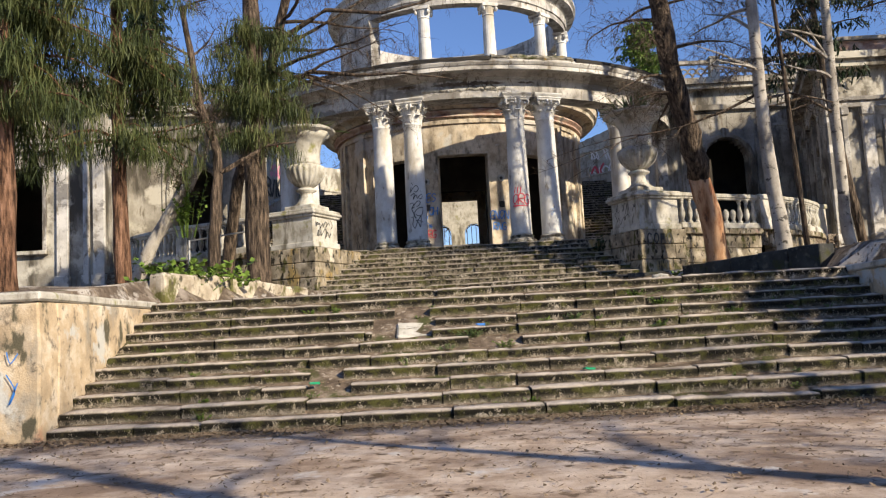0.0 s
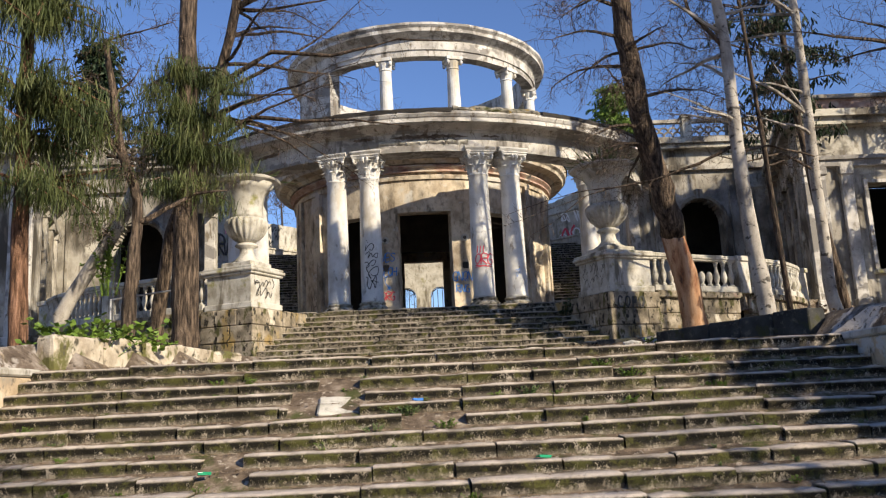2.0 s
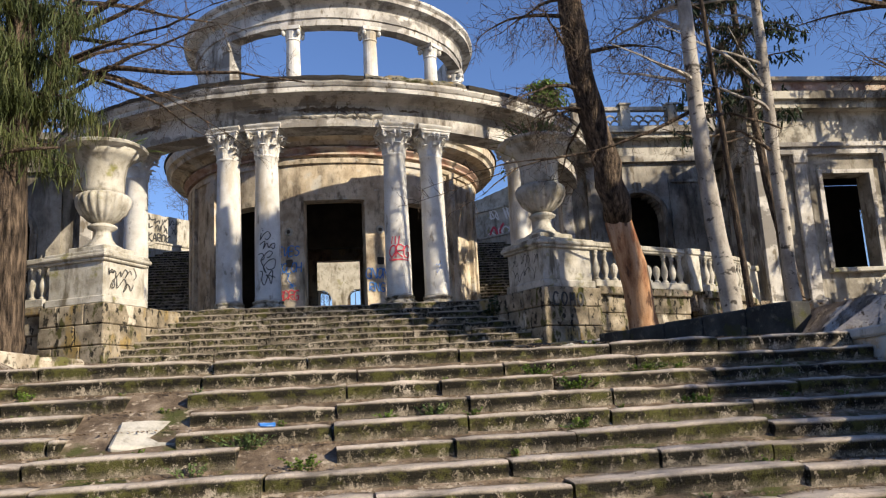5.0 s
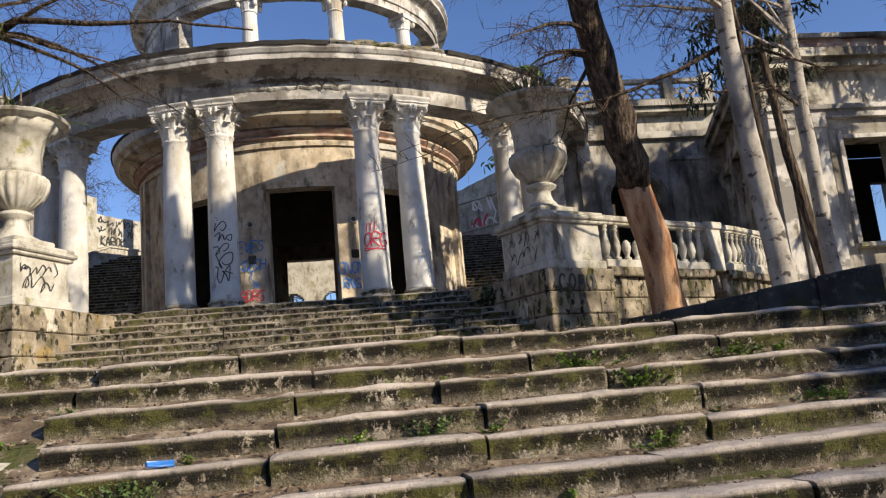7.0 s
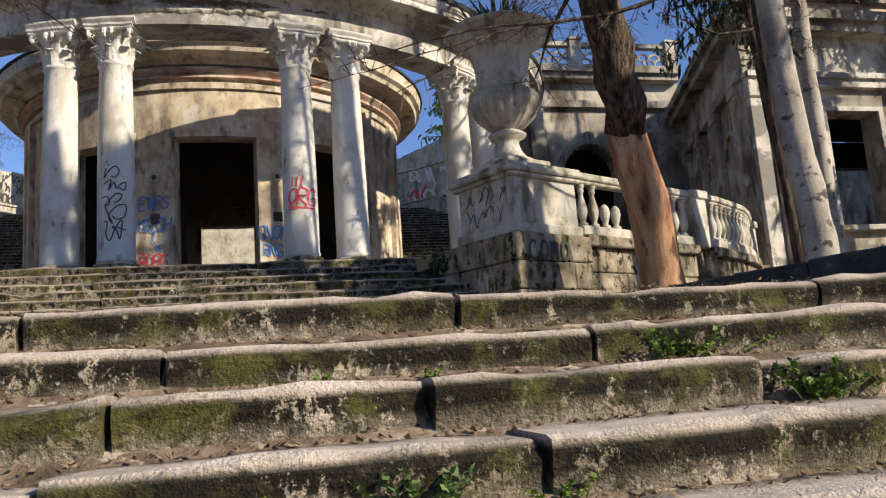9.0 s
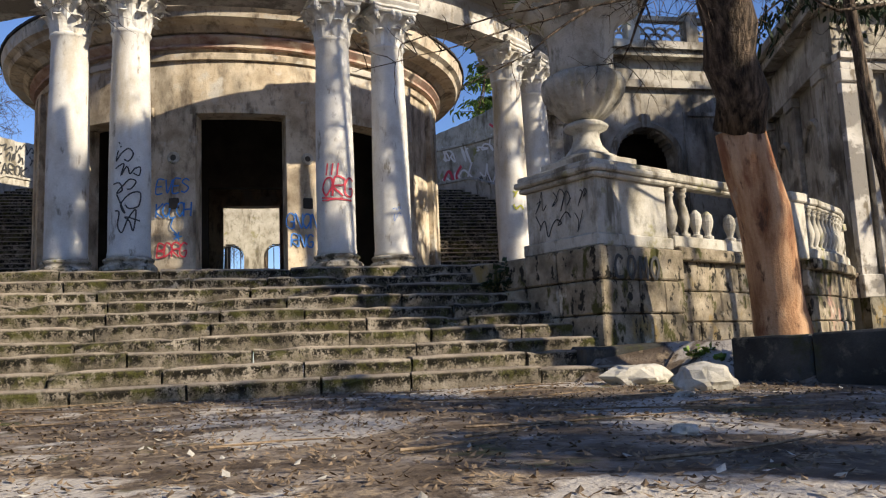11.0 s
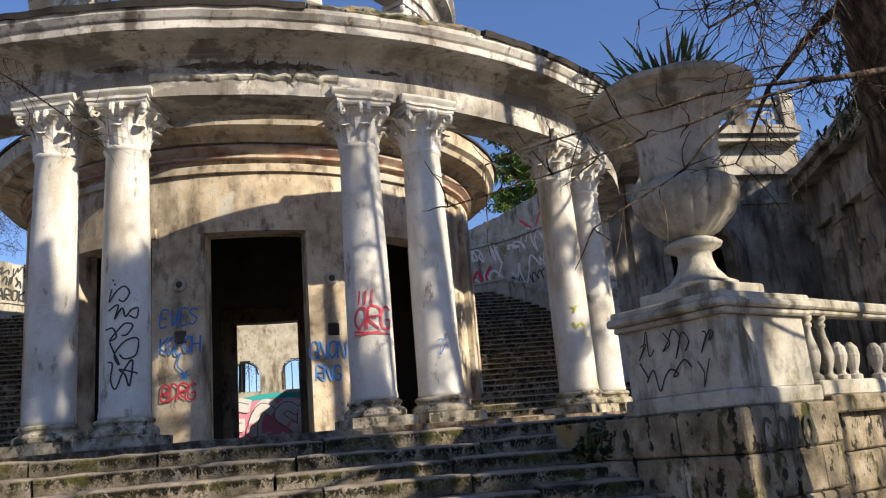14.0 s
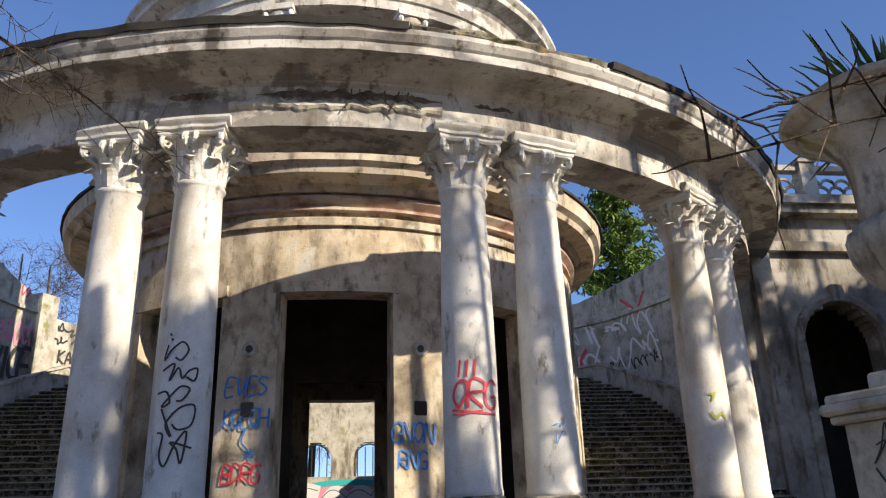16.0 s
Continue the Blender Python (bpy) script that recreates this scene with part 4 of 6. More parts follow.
        tube(bm, [M @ Vector((u + 0.62 * math.cos(t * math.pi / 10), 0.02, 7.2 + 0.62 * math.sin(t * math.pi / 10))) for t in range(11)], [0.09] * 11, 6)
        part("relief_arch", bm, M_GREY, wing)
    sb("entablature", -0.1, LW, 0.0, 0.22, 8.7, 9.0)
    sb("cornice", -0.3, LW, 0.0, 0.42, 9.95, 10.2)
    sb("cornice", -0.4, LW, -0.1, 0.58, 10.2, 10.45)
    sb("side_attic", 0.9, LW, -0.7, -0.3, 10.45, 11.1, M_GREY)
    # front wall with windows
    X0, L = 14.05, 12.35
    p, q = flip((X0, 28.6), (X0 + L, 28.6), s)
    WX = (16.3, 20.0)
    hs = [(x - X0, x + 1.6 - X0, 4.86, 7.9) for x in WX]
    hs = hs if s > 0 else [(L - b, L - a, z0, z1) for a, b, z0, z1 in hs]
    part("front_wall", flat_wall(p, q, 0.6, 1.5, 10.4, holes=hs, step=2), M_GREY, wing)
    for x, w in ((14.05, 0.42), (14.62, 0.2), (15.35, 0.42), (18.4, 0.42), (19.1, 0.42), (22.0, 0.42)):
        bx("pilaster", x, x + w, 28.45, 28.6, 3.4, 8.5, M_ENT, bevel=0.02)
        bx("pilaster_capital", x - 0.05, x + w + 0.05, 28.38, 28.6, 8.2, 8.5, M_ENT, bevel=0.03)
        bx("pilaster_base", x - 0.05, x + w + 0.05, 28.36, 28.6, 3.4, 3.9, M_ENT, bevel=0.02)
    for x in WX:
        bx("window_frame", x - 0.14, x, 28.52, 28.62, 4.86, 8.02, M_ENT)
        bx("window_frame", x + 1.6, x + 1.74, 28.52, 28.62, 4.86, 8.02, M_ENT)
        bx("window_frame", x, x + 1.6, 28.52, 28.62, 7.9, 8.02, M_ENT)
        bx("window_sill", x - 0.2, x + 1.8, 28.35, 28.7, 4.72, 4.86, M_PALE, 0.02)
    bx("string_course", 14.05, 26.4, 28.4, 28.6, 8.5, 8.72, M_ENT)
    bx("string_course", 14.0, 26.4, 28.3, 28.6, 8.72, 8.86, M_ENT)
    bx("cornice", 13.95, 26.4, 28.2, 28.7, 9.95, 10.2)
    bx("cornice", 13.85, 26.6, 28.02, 28.7, 10.2, 10.45)
    bx("plinth", 14.05, 26.4, 28.3, 28.6, 1.5, 3.4, M_MOSSY)
    bx("attic", 15.0, 26.2, 28.9, 29.3, 10.4, 11.1, M_BRICKRED, label="attic wall with pinkish brick showing")
    bx("attic_coping", 14.9, 26.3, 28.75, 29.4, 11.1, 11.24)
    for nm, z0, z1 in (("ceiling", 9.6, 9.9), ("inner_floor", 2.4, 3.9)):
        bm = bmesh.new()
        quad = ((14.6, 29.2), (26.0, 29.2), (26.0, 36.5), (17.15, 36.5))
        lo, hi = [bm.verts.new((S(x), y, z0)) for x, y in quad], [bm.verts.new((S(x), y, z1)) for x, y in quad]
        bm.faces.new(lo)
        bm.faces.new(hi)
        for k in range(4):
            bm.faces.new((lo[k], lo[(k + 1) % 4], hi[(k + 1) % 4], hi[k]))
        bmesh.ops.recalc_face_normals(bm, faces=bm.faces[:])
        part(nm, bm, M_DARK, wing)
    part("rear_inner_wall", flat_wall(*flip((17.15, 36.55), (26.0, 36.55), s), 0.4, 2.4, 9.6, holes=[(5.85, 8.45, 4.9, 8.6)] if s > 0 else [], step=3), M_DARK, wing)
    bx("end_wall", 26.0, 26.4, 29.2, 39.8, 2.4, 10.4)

# ---- pedestals, urns, balustrades ----
BAL_PROFILE = [(0.085, 0), (0.085, 0.05), (0.05, 0.07), (0.045, 0.1), (0.08, 0.2), (0.095, 0.28), (0.08, 0.37), (0.045, 0.5), (0.04, 0.58), (0.06, 0.6), (0.06, 0.63), (0.045, 0.65), (0.075, 0.68), (0.075, 0.72)]
me_bal = bpy.data.meshes.new("baluster")
bm = lathe(bmesh.new(), BAL_PROFILE, 12)
for f in bm.faces:
    f.smooth = True
bm.to_mesh(me_bal)
bm.free()
me_bal.materials.append(M_PALE)
me_stub = bpy.data.meshes.new("broken_baluster")
bm = lathe(bmesh.new(), BAL_PROFILE[:7] + [(0.03, 0.43)], 12)
bm.to_mesh(me_stub)
bm.free()
me_stub.materials.append(M_PALE)


def oriented(p, q, w0, w1, z0, z1, bevel=0.015):
    """A bar from p to q in plan, from w0 to w1 across it."""
    P, Q = Vector((*p, 0)), Vector((*q, 0))
    ang = math.atan2(Q.y - P.y, Q.x - P.x)
    return box(0, (Q - P).length, w0, w1, z0, z1, Matrix.Translation(P) @ Matrix.Rotation(ang, 4, "Z"), bevel)


def pedestal(s):
    ang = 25.0 * s
    base = Matrix.Translation((side_x(5.7, s), 23.0, 0)) @ Matrix.Rotation(radians(ang), 4, "Z")
    sx = 1 if s > 0 else -1
    ped = thing("pedestal", "pale moulded stone pedestal on a mossy block plinth", "pedestal", "pedestals beside the upper stairs")

    def pb(n, x0, x1, y0, y1, z0, z1, mat, bevel=0.02, label=""):
        a, b = sorted((sx * x0, sx * x1))
        return part(n, rough_up(box(a, b, y0, y1, z0, z1, base, bevel), 0.008, 2.5), mat, ped, label)
    pb("die", 0.05, 1.5, 0.05, 1.35, 4.02, 4.78, M_PALE)
    pb("skirting", 0.0, 1.55, 0.0, 1.4, 3.86, 4.03, M_PALE)
    pb("cap_moulding", -0.02, 1.57, -0.02, 1.42, 4.77, 4.84, M_PALE)
    pb("cap", -0.07, 1.62, -0.07, 1.47, 4.84, 4.93, M_PALE, 0.025)
    pb("cap_top", -0.03, 1.58, -0.03, 1.43, 4.92, 5.0, M_PALE, 0.02)
    r = random.Random(4 + s)
    # plinth of squared blocks, four courses
    for k in range(4):
        z0 = 2.1 + 0.44 * k
        x = -0.08
        while x < 1.6:
            w = min(r.uniform(0.5, 0.95), 1.62 - x)
            if 1.62 - x - w < 0.25:
                w = 1.62 - x
            pb("stone_block", x + 0.006, x + w - 0.006, -0.08 + r.uniform(-0.012, 0.012), 0.7, z0 + 0.006, z0 + 0.434, M_TERR, 0.022)
            x += w
        y = 0.7
        for j in range(3):
            pb("stone_block", -0.08 + r.uniform(-0.012, 0.012), 0.8, y + 0.006, y + 0.6, z0 + 0.006, z0 + 0.434, M_TERR, 0.022)
            y += 0.61
    # dark side wall of the stairs behind it
    x0, x1 = sorted((side_x(5.6, s), side_x(6.15, s)))
    part("stair_cheek", rough_up(box(x0, x1, 23.9, 25.9, 2.1, 3.9, bevel=0.03), 0.03, 2, 2), M_MOSSY, ped, "mossy side wall of the stairs")

    c = base @ Vector((sx * 0.68, 0.7, 0))
    urn = thing("urn", "large weathered stone urn with gadrooned bowl and wide rim", "urn", "urns on the pedestals", at=(c.x, c.y, 5.0))
    part("plinth", rough_up(box(-0.48, 0.48, -0.48, 0.48, 0, 0.16, Matrix.Rotation(radians(ang), 4, "Z"), 0.02), 0.01, 3), M_PALE, urn)
    part("foot", lathe(bmesh.new(), [(0.42, 0.16), (0.42, 0.2), (0.32, 0.25), (0.22, 0.38), (0.185, 0.5), (0.19, 0.58), (0.3, 0.63), (0.32, 0.67), (0.27, 0.71), (0.2, 0.74)], 28), M_PALE, urn, smooth=True)
    part("bowl", lathe(bmesh.new(), [(0.2, 0.74), (0.32, 0.82), (0.47, 0.97), (0.55, 1.14), (0.57, 1.27), (0.54, 1.36), (0.46, 1.42)], 80, lobes=20, lobe_depth=0.12, lobe_range=(0.8, 1.37)), M_PALE, urn, smooth=True)
    part("neck", lathe(bmesh.new(), [(0.46, 1.4), (0.45, 1.5), (0.455, 1.8), (0.5, 2.05), (0.62, 2.22), (0.84, 2.36)], 32), M_PALE, urn, smooth=True)
    part("rim", rough_up(lathe(bmesh.new(), [(0.82, 2.34), (0.93, 2.4), (0.95, 2.45), (0.9, 2.49), (0.8, 2.48), (0.6, 2.4)], 40), 0.02, 4), M_PALE, urn)
    yucca = thing("yucca", "spiky green yucca growing in the stone urn", "plant", "plants in the urns", at=(c.x, c.y, 7.38))
    r = random.Random(11 + s)
    for i in range(150 if s > 0 else 60):
        a, el = r.uniform(0, 6.283), r.uniform(12, 88)
        ln = r.uniform(0.5, 1.05)
        d = Vector((math.cos(a) * math.cos(radians(el)), math.sin(a) * math.cos(radians(el)), math.sin(radians(el))))
        side = Vector((-math.sin(a), math.cos(a), 0))
        start = Vector((math.cos(a) * r.uniform(0, 0.5), math.sin(a) * r.uniform(0, 0.5), 0.02))
        bm = bmesh.new()
        rows = []
        for t, w in ((0, 0.02), (0.4, 0.026), (0.75, 0.016), (1, 0.002)):
            p = start + d * ln * t - Vector((0, 0, 0.25 * ln * t * t))
            rows.append([bm.verts.new(p - side * w), bm.verts.new(p + Vector((0, 0, -0.012))), bm.verts.new(p + side * w)])
        for u, v in zip(rows, rows[1:]):
            for j in (0, 1):
                bm.faces.new((u[j], u[j + 1], v[j + 1], v[j]))
        part("leaf", bm, M_YUCCA if r.random() < 0.8 else M_DEBRIS, yucca)
    return base


def balustrade(s):
    P = [(7.12, 23.72), (10.0, 25.12), (10.45, 25.35)]
    curve = [(10.45, 25.35), (11.0, 25.68), (11.55, 26.08), (12.1, 26.52), (12.6, 27.05), (13.05, 27.65), (13.45, 28.35)]
    bal = thing("balustrade", "weathered stone balustrade with turned balusters, partly broken", "balustrade", "terrace balustrades")
    ter = struct(thing("wall_terrace_east" if s > 0 else "wall_terrace_west", "mossy stained terrace wall below the balustrade", "wall"))
    r = random.Random(21 + s)

    def bar(n, p, q, w0, w1, z0, z1, mat=M_PALE, wear=0.012, par=None, bevel=0.02):
        a, b = flip(p, q, s)
        return part(n, rough_up(oriented(a, b, w0, w1, z0, z1, bevel), wear, 3, 1), mat, par or bal)
    segs = [(P[0], P[1])] + list(zip(curve, curve[1:]))
    for i, (p, q) in enumerate(segs):
        bar("hand_rail", p, q, -0.02, 0.24, 4.86, 4.98)
        bar("rail_moulding", p, q, 0.02, 0.2, 4.8, 4.87)
        bar("bottom_rail", p, q, -0.04, 0.26, 3.9, 4.08, wear=0.02)
        bar("ledge", p, q, -0.12, 0.3, 3.72, 3.9, M_TERR, 0.02, ter)
        # courses of stone
        d = Vector((q[0] - p[0], q[1] - p[1]))
        n = max(1, int(d.length / 0.85))
        for k in range(4):
            for j in range(n):
                u0, u1 = j / n, (j + 1) / n
                sh = 0.5 / n if k % 2 and n > 1 else 0
                u0, u1 = max(0, u0 - sh), (u1 - sh if j < n - 1 else 1)
                pa, pb_ = (p[0] + d.x * u0, p[1] + d.y * u0), (p[0] + d.x * u1, p[1] + d.y * u1)
                a, b = flip(pa, pb_, s)
                part("stone_block", rough_up(oriented(a, b, 0.0 + r.uniform(-0.02, 0.02), 0.35, 2.0 + 0.435 * k, 2.0 + 0.435 * (k + 1) - 0.012, 0.02), 0.012, 3), M_TERR, ter)
    for (x, y) in [((P[1][0] + curve[0][0]) / 2, (P[1][1] + curve[0][1]) / 2), curve[-1]]:
        m = Matrix.Translation((side_x(x, s), y, 0)) @ Matrix.Rotation(radians(27 * s), 4, "Z")
        part("post", rough_up(box(-0.24, 0.24, -0.05, 0.3, 3.88, 4.86, m, 0.02), 0.012, 3), M_PALE, bal)
        part("post_cap", rough_up(box(-0.29, 0.29, -0.1, 0.35, 4.84, 5.0, m, 0.02), 0.012, 3), M_PALE, bal)

    def put(x, y, me):
        o = new(me.name.split(".")[0], me)
        o.parent = bal
        o.matrix_basis = pose(side_x(x, s), y, 4.08, 0, 0, r.uniform(0, 90))
    for j in range(11):
        u = (j + 0.5) / 11
        x, y = P[0][0] + (P[1][0] - P[0][0]) * u - 0.04, P[0][1] + (P[1][1] - P[0][1]) * u + 0.1
        if s > 0:
            kind = {2: me_stub, 3: me_stub, 4: None, 5: me_stub, 6: me_stub, 7: me_stub}.get(j, me_bal)
        else:
            kind = {4: None}.get(j, me_bal)
        if kind:
            put(x, y, kind)
    for (p, q) in zip(curve, curve[1:]):
        for u in (0.0, 0.33, 0.66):
            if p == curve[0] and u == 0.0:
                continue
            put(p[0] + (q[0] - p[0]) * u - 0.06, p[1] + (q[1] - p[1]) * u + 0.09, me_bal)


for s in (1, -1):
    pedestal(s)
    balustrade(s)

# ---- low walls beside the landing and retaining walls beside the lower flight ----
# the east wall's dark colour stands for the shade it lies in
lowE = struct(thing("wall_low_east", "low stone wall along the landing, darkened for shade", "wall"))
lowW = struct(thing("wall_low_west", "low pale crumbling stone wall along the landing", "wall"))
for s, par in ((1, lowE), (-1, lowW)):
    n = 5
    P0, P1 = (Vector((6.23, 21.05)), Vector((7.98, 17.0))) if s > 0 else (Vector((5.75, 22.2)), Vector((7.45, 15.7)))
    for k in range(n):
        a, b = P0.lerp(P1, k / n), P0.lerp(P1, (k + 0.985) / n)
        p, q = flip(tuple(a), tuple(b), s)
        h = 2.64 + rng.uniform(-0.14, 0.08) if s < 0 else 2.6 + 0.015 * k
        part("stone_block", rough_up(oriented(p, q, -0.0, 0.45, 1.8, h, 0.05 if s < 0 else 0.02), 0.06 if s < 0 else 0.015, 1.6, 4), M_LOWWALL if s < 0 else M_SHADECON, par)
for s in (1, -1):
    x0, x1 = sorted((side_x(7.5, s), side_x(22, s)))
    w = struct(thing("wall_yard_east" if s > 0 else "wall_yard_west", "peeling ochre rendered retaining wall beside the steps", "wall"))
    part("wall_face", rough_up(box(x0, x1, 10.87, 11.4, -0.3, 1.93, bevel=0.03), 0.03, 1.2, 3), M_SIDEWALL, w)
    xa, xb = sorted((side_x(7.5, s), side_x(8.05, s)))
    part("wall_return", rough_up(box(xa, xb, 11.4, 15.9, -0.3, 1.93, bevel=0.03), 0.03, 1.2, 3), M_SIDEWALL, w)
    part("coping", rough_up(box(xa - 0.03, xb + 0.03, 10.82, 15.9, 1.93, 2.06, bevel=0.03), 0.02, 2, 3), M_PALE, w)

# ---- trees ----
def crooked(pts, steps, amount, r):
    """Points along a bent line with small irregularities."""
    out = []
    pts = [Vector(p) for p in pts]
    for a, b in zip(pts, pts[1:]):
        for i in range(steps):
            p = a.lerp(b, i / steps)
            out.append(p + Vector((r.uniform(-1, 1), r.uniform(-1, 1), 0)) * amount)
    out.append(pts[-1])
    return out


def taper(n, r0, r1, r=None, knots=0.06):
    return [(r0 + (r1 - r0) * (i / (n - 1))) * (1 + (r.uniform(-knots, knots) if r else 0)) for i in range(n)]


def grow(r, start, d, length, droop, n=6, bend=0.18):
    pts = [start]
    p, d = start.copy(), d.normalized()
    for i in range(n):
        d = (d + Vector((r.uniform(-bend, bend), r.uniform(-bend, bend), r.uniform(-bend, bend) - droop))).normalized()
        p = p + d * (length / n)
        pts.append(p)
    return pts


def twiggy(bm, r, limb, depth, length, droop, rad, every=1):
    """Side twigs along a limb."""
    for i in range(1, len(limb), every):
        d0 = (limb[i] - limb[i - 1]).normalized()
        for k in range(2):
            side = d0.orthogonal()
            side.rotate(Matrix.Rotation(r.uniform(0, 6.28), 3, d0))
            tw = grow(r, limb[i], d0 * 0.6 + side, length * r.uniform(0.5, 1.1), droop, 4, 0.3)
            tube(bm, tw, taper(len(tw), rad, rad * 0.35), 3)
            if depth > 1:
                twiggy(bm, r, tw, depth - 1, length * 0.5, droop, rad * 0.6, 1)


def stuff_part(name, bm, mat, parent, label):
    ob = part(name, bm, mat, parent, label)
    ob["kind"] = "stuff"
    return ob


def bare_tree(label, path, r0, r1, bark, seed, limbs, zone, reach, droop=0.02, up=0.5, twig=0.8, depth=2, extra=(), group="bare trees", twig_rad=0.009, aim=None, peeled=None):
    r = random.Random(seed)
    tree = thing("tree", label, "tree", group, at=path[0])
    base = Vector(path[0])
    pts = crooked([Vector(p) - base for p in path], 4, r0 * 0.12, r)
    rad = taper(len(pts), r0, r1, r)
    rad[0] *= 1.3
    if peeled:
        low = [p for p in pts if p.z + base.z < peeled]
        part("trunk", tube(bmesh.new(), low, [x * 0.92 for x in rad[:len(low)]], 14), M_PEELED, tree, "bare orange-brown wood without bark", smooth=True)
        bm = tube(bmesh.new(), pts[len(low) - 1:], rad[len(low) - 1:], 14)
        part("upper_trunk", rough_up(bm, 0.02, 6), bark, tree, "rough dark brown bark", smooth=True)
    else:
        part("trunk", rough_up(tube(bmesh.new(), pts, rad, 12), 0.012, 5), bark, tree, smooth=True)
    fine = bmesh.new()
    starts = []
    for i in range(limbs):
        z = r.uniform(*zone) - base.z
        j = min(range(len(pts)), key=lambda q: abs(pts[q].z - z))
        a = r.uniform(0, 6.28) if aim is None or r.random() > 0.6 else aim + r.uniform(-0.7, 0.7)
        starts.append((pts[j], Vector((math.cos(a), math.sin(a), up * r.uniform(0.2, 1.4))), reach * r.uniform(0.5, 1.1), rad[j]))
    for p, d, ln, rr in starts:
        lb = grow(r, p, d, ln, droop, 8)
        part("branch", tube(bmesh.new(), lb, taper(len(lb), min(rr * 0.45, 0.025 + ln * 0.014), 0.008), 5), bark, tree)
        twiggy(fine, r, lb[1:], depth, twig, droop * 1.5, twig_rad)
    for line, w0, w1 in extra:
        lb = crooked([Vector(p) - base for p in line], 3, 0.03, r)
        part("branch", tube(bmesh.new(), lb, taper(len(lb), w0, w1), 7), M_BARK, tree, smooth=True)
        twiggy(fine, r, lb[2:], 2 if w0 > 0.02 else 1, twig * (0.75 if w0 > 0.02 else 0.5), droop, twig_rad * 0.8, 2 if len(lb) > 12 else 1)
    stuff_part("fine_twig_mass", fine, M_BARK, tree, "fine leafless twigs")
    return tree


def strand(bm, r, p, length, width, sway):
    """A hanging spray of needles: a narrow tapering strip with two short side strips."""
    d = Vector((r.uniform(-sway, sway), r.uniform(-sway, sway), -1)).normalized()
    side = d.orthogonal().normalized()
    side.rotate(Matrix.Rotation(r.uniform(0, 6.28), 3, d))
    prev = None
    for t, w in ((0, 0.5), (0.35, 1.0), (0.7, 0.8), (1.0, 0.1)):
        q = p + d * length * t + side * (0.12 * length * t * t)
        cur = (bm.verts.new(q - side * width * w), bm.verts.new(q + side * width * w))
        if prev:
            bm.faces.new((prev[0], prev[1], cur[1], cur[0]))
        prev = cur
    for k in range(3):
        t = r.uniform(0.1, 0.8)
        q = p + d * length * t
        e = (d * 0.8 + side * r.choice((-1, 1)) + Vector((r.uniform(-0.5, 0.5), r.uniform(-0.5, 0.5), 0))).normalized()
        n = e.cross(d).normalized() * width * 0.8
        bm.faces.new((bm.verts.new(q - n), bm.verts.new(q + n), bm.verts.new(q + e * length * 0.4)))


def weeping_conifer(label, path, r0, r1, bark, needles, seed, zone, limbs, reach, density, length, aim=None, group="conifers", spread=1.2, width=0.014, sway=0.7):
    r = random.Random(seed)
    tree = thing("conifer_tree", label, "tree", group, at=path[0])
    base = Vector(path[0])
    pts = crooked([Vector(p) - base for p in path], 4, r0 * 0.1, r)
    rad = taper(len(pts), r0, r1, r)
    rad[0] *= 1.25
    part("trunk", rough_up(tube(bmesh.new(), pts, rad, 14), 0.015, 6), bark, tree, smooth=True)
    crown, dead = bmesh.new(), bmesh.new()
    for i in range(limbs):
        z = r.uniform(*zone) - base.z
        j = min(range(len(pts)), key=lambda q: abs(pts[q].z - z))
        a = r.uniform(0, 6.28) if aim is None or r.random() < 0.35 else aim + r.uniform(-spread, spread)
        lb = grow(r, pts[j], Vector((math.cos(a), math.sin(a), r.uniform(-0.1, 0.5))), reach * r.uniform(0.35, 1.15), 0.07, 9, 0.16)
        part("branch", tube(bmesh.new(), lb, taper(len(lb), 0.045, 0.01), 5), bark, tree)
        twiggy(dead, r, lb[1:5], 1, 0.5, 0.02, 0.006, 2)
        for k in range(2, len(lb)):
            for m in range(density):
                q = lb[k - 1].lerp(lb[k], r.random()) + Vector((r.gauss(0, 0.18), r.gauss(0, 0.18), r.gauss(0, 0.12)))
                strand(crown, r, q, length * r.uniform(0.35, 1.2), width * r.uniform(0.6, 1.4), sway)
    stuff_part("fine_twig_mass", dead, bark, tree, "thin dead twigs")
    stuff_part("crown", crown, needles, tree, "drooping green needle sprays")
    return tree


# right-hand side
bare_tree("leaning tree stripped of bark below, dark rough bark above", [(7.6, 22.1, 2.3), (7.55, 22.1, 3.1), (7.2, 21.95, 5.1), (6.8, 21.5, 6.6), (6.35, 21.0, 8.0), (6.05, 20.6, 9.5), (5.9, 20.4, 11.0), (5.75, 20.2, 14)],
          0.36, 0.2, M_BARK, 1, 26, (7.2, 14), 2.7, 0.1, 0.3, 0.85, 2, peeled=5.4, aim=3.6,
          extra=[([(6.6, 21.3, 7.2), (6.1, 21.2, 7.3), (5.5, 21.1, 7.1), (4.8, 21.0, 6.7)], 0.035, 0.01)])
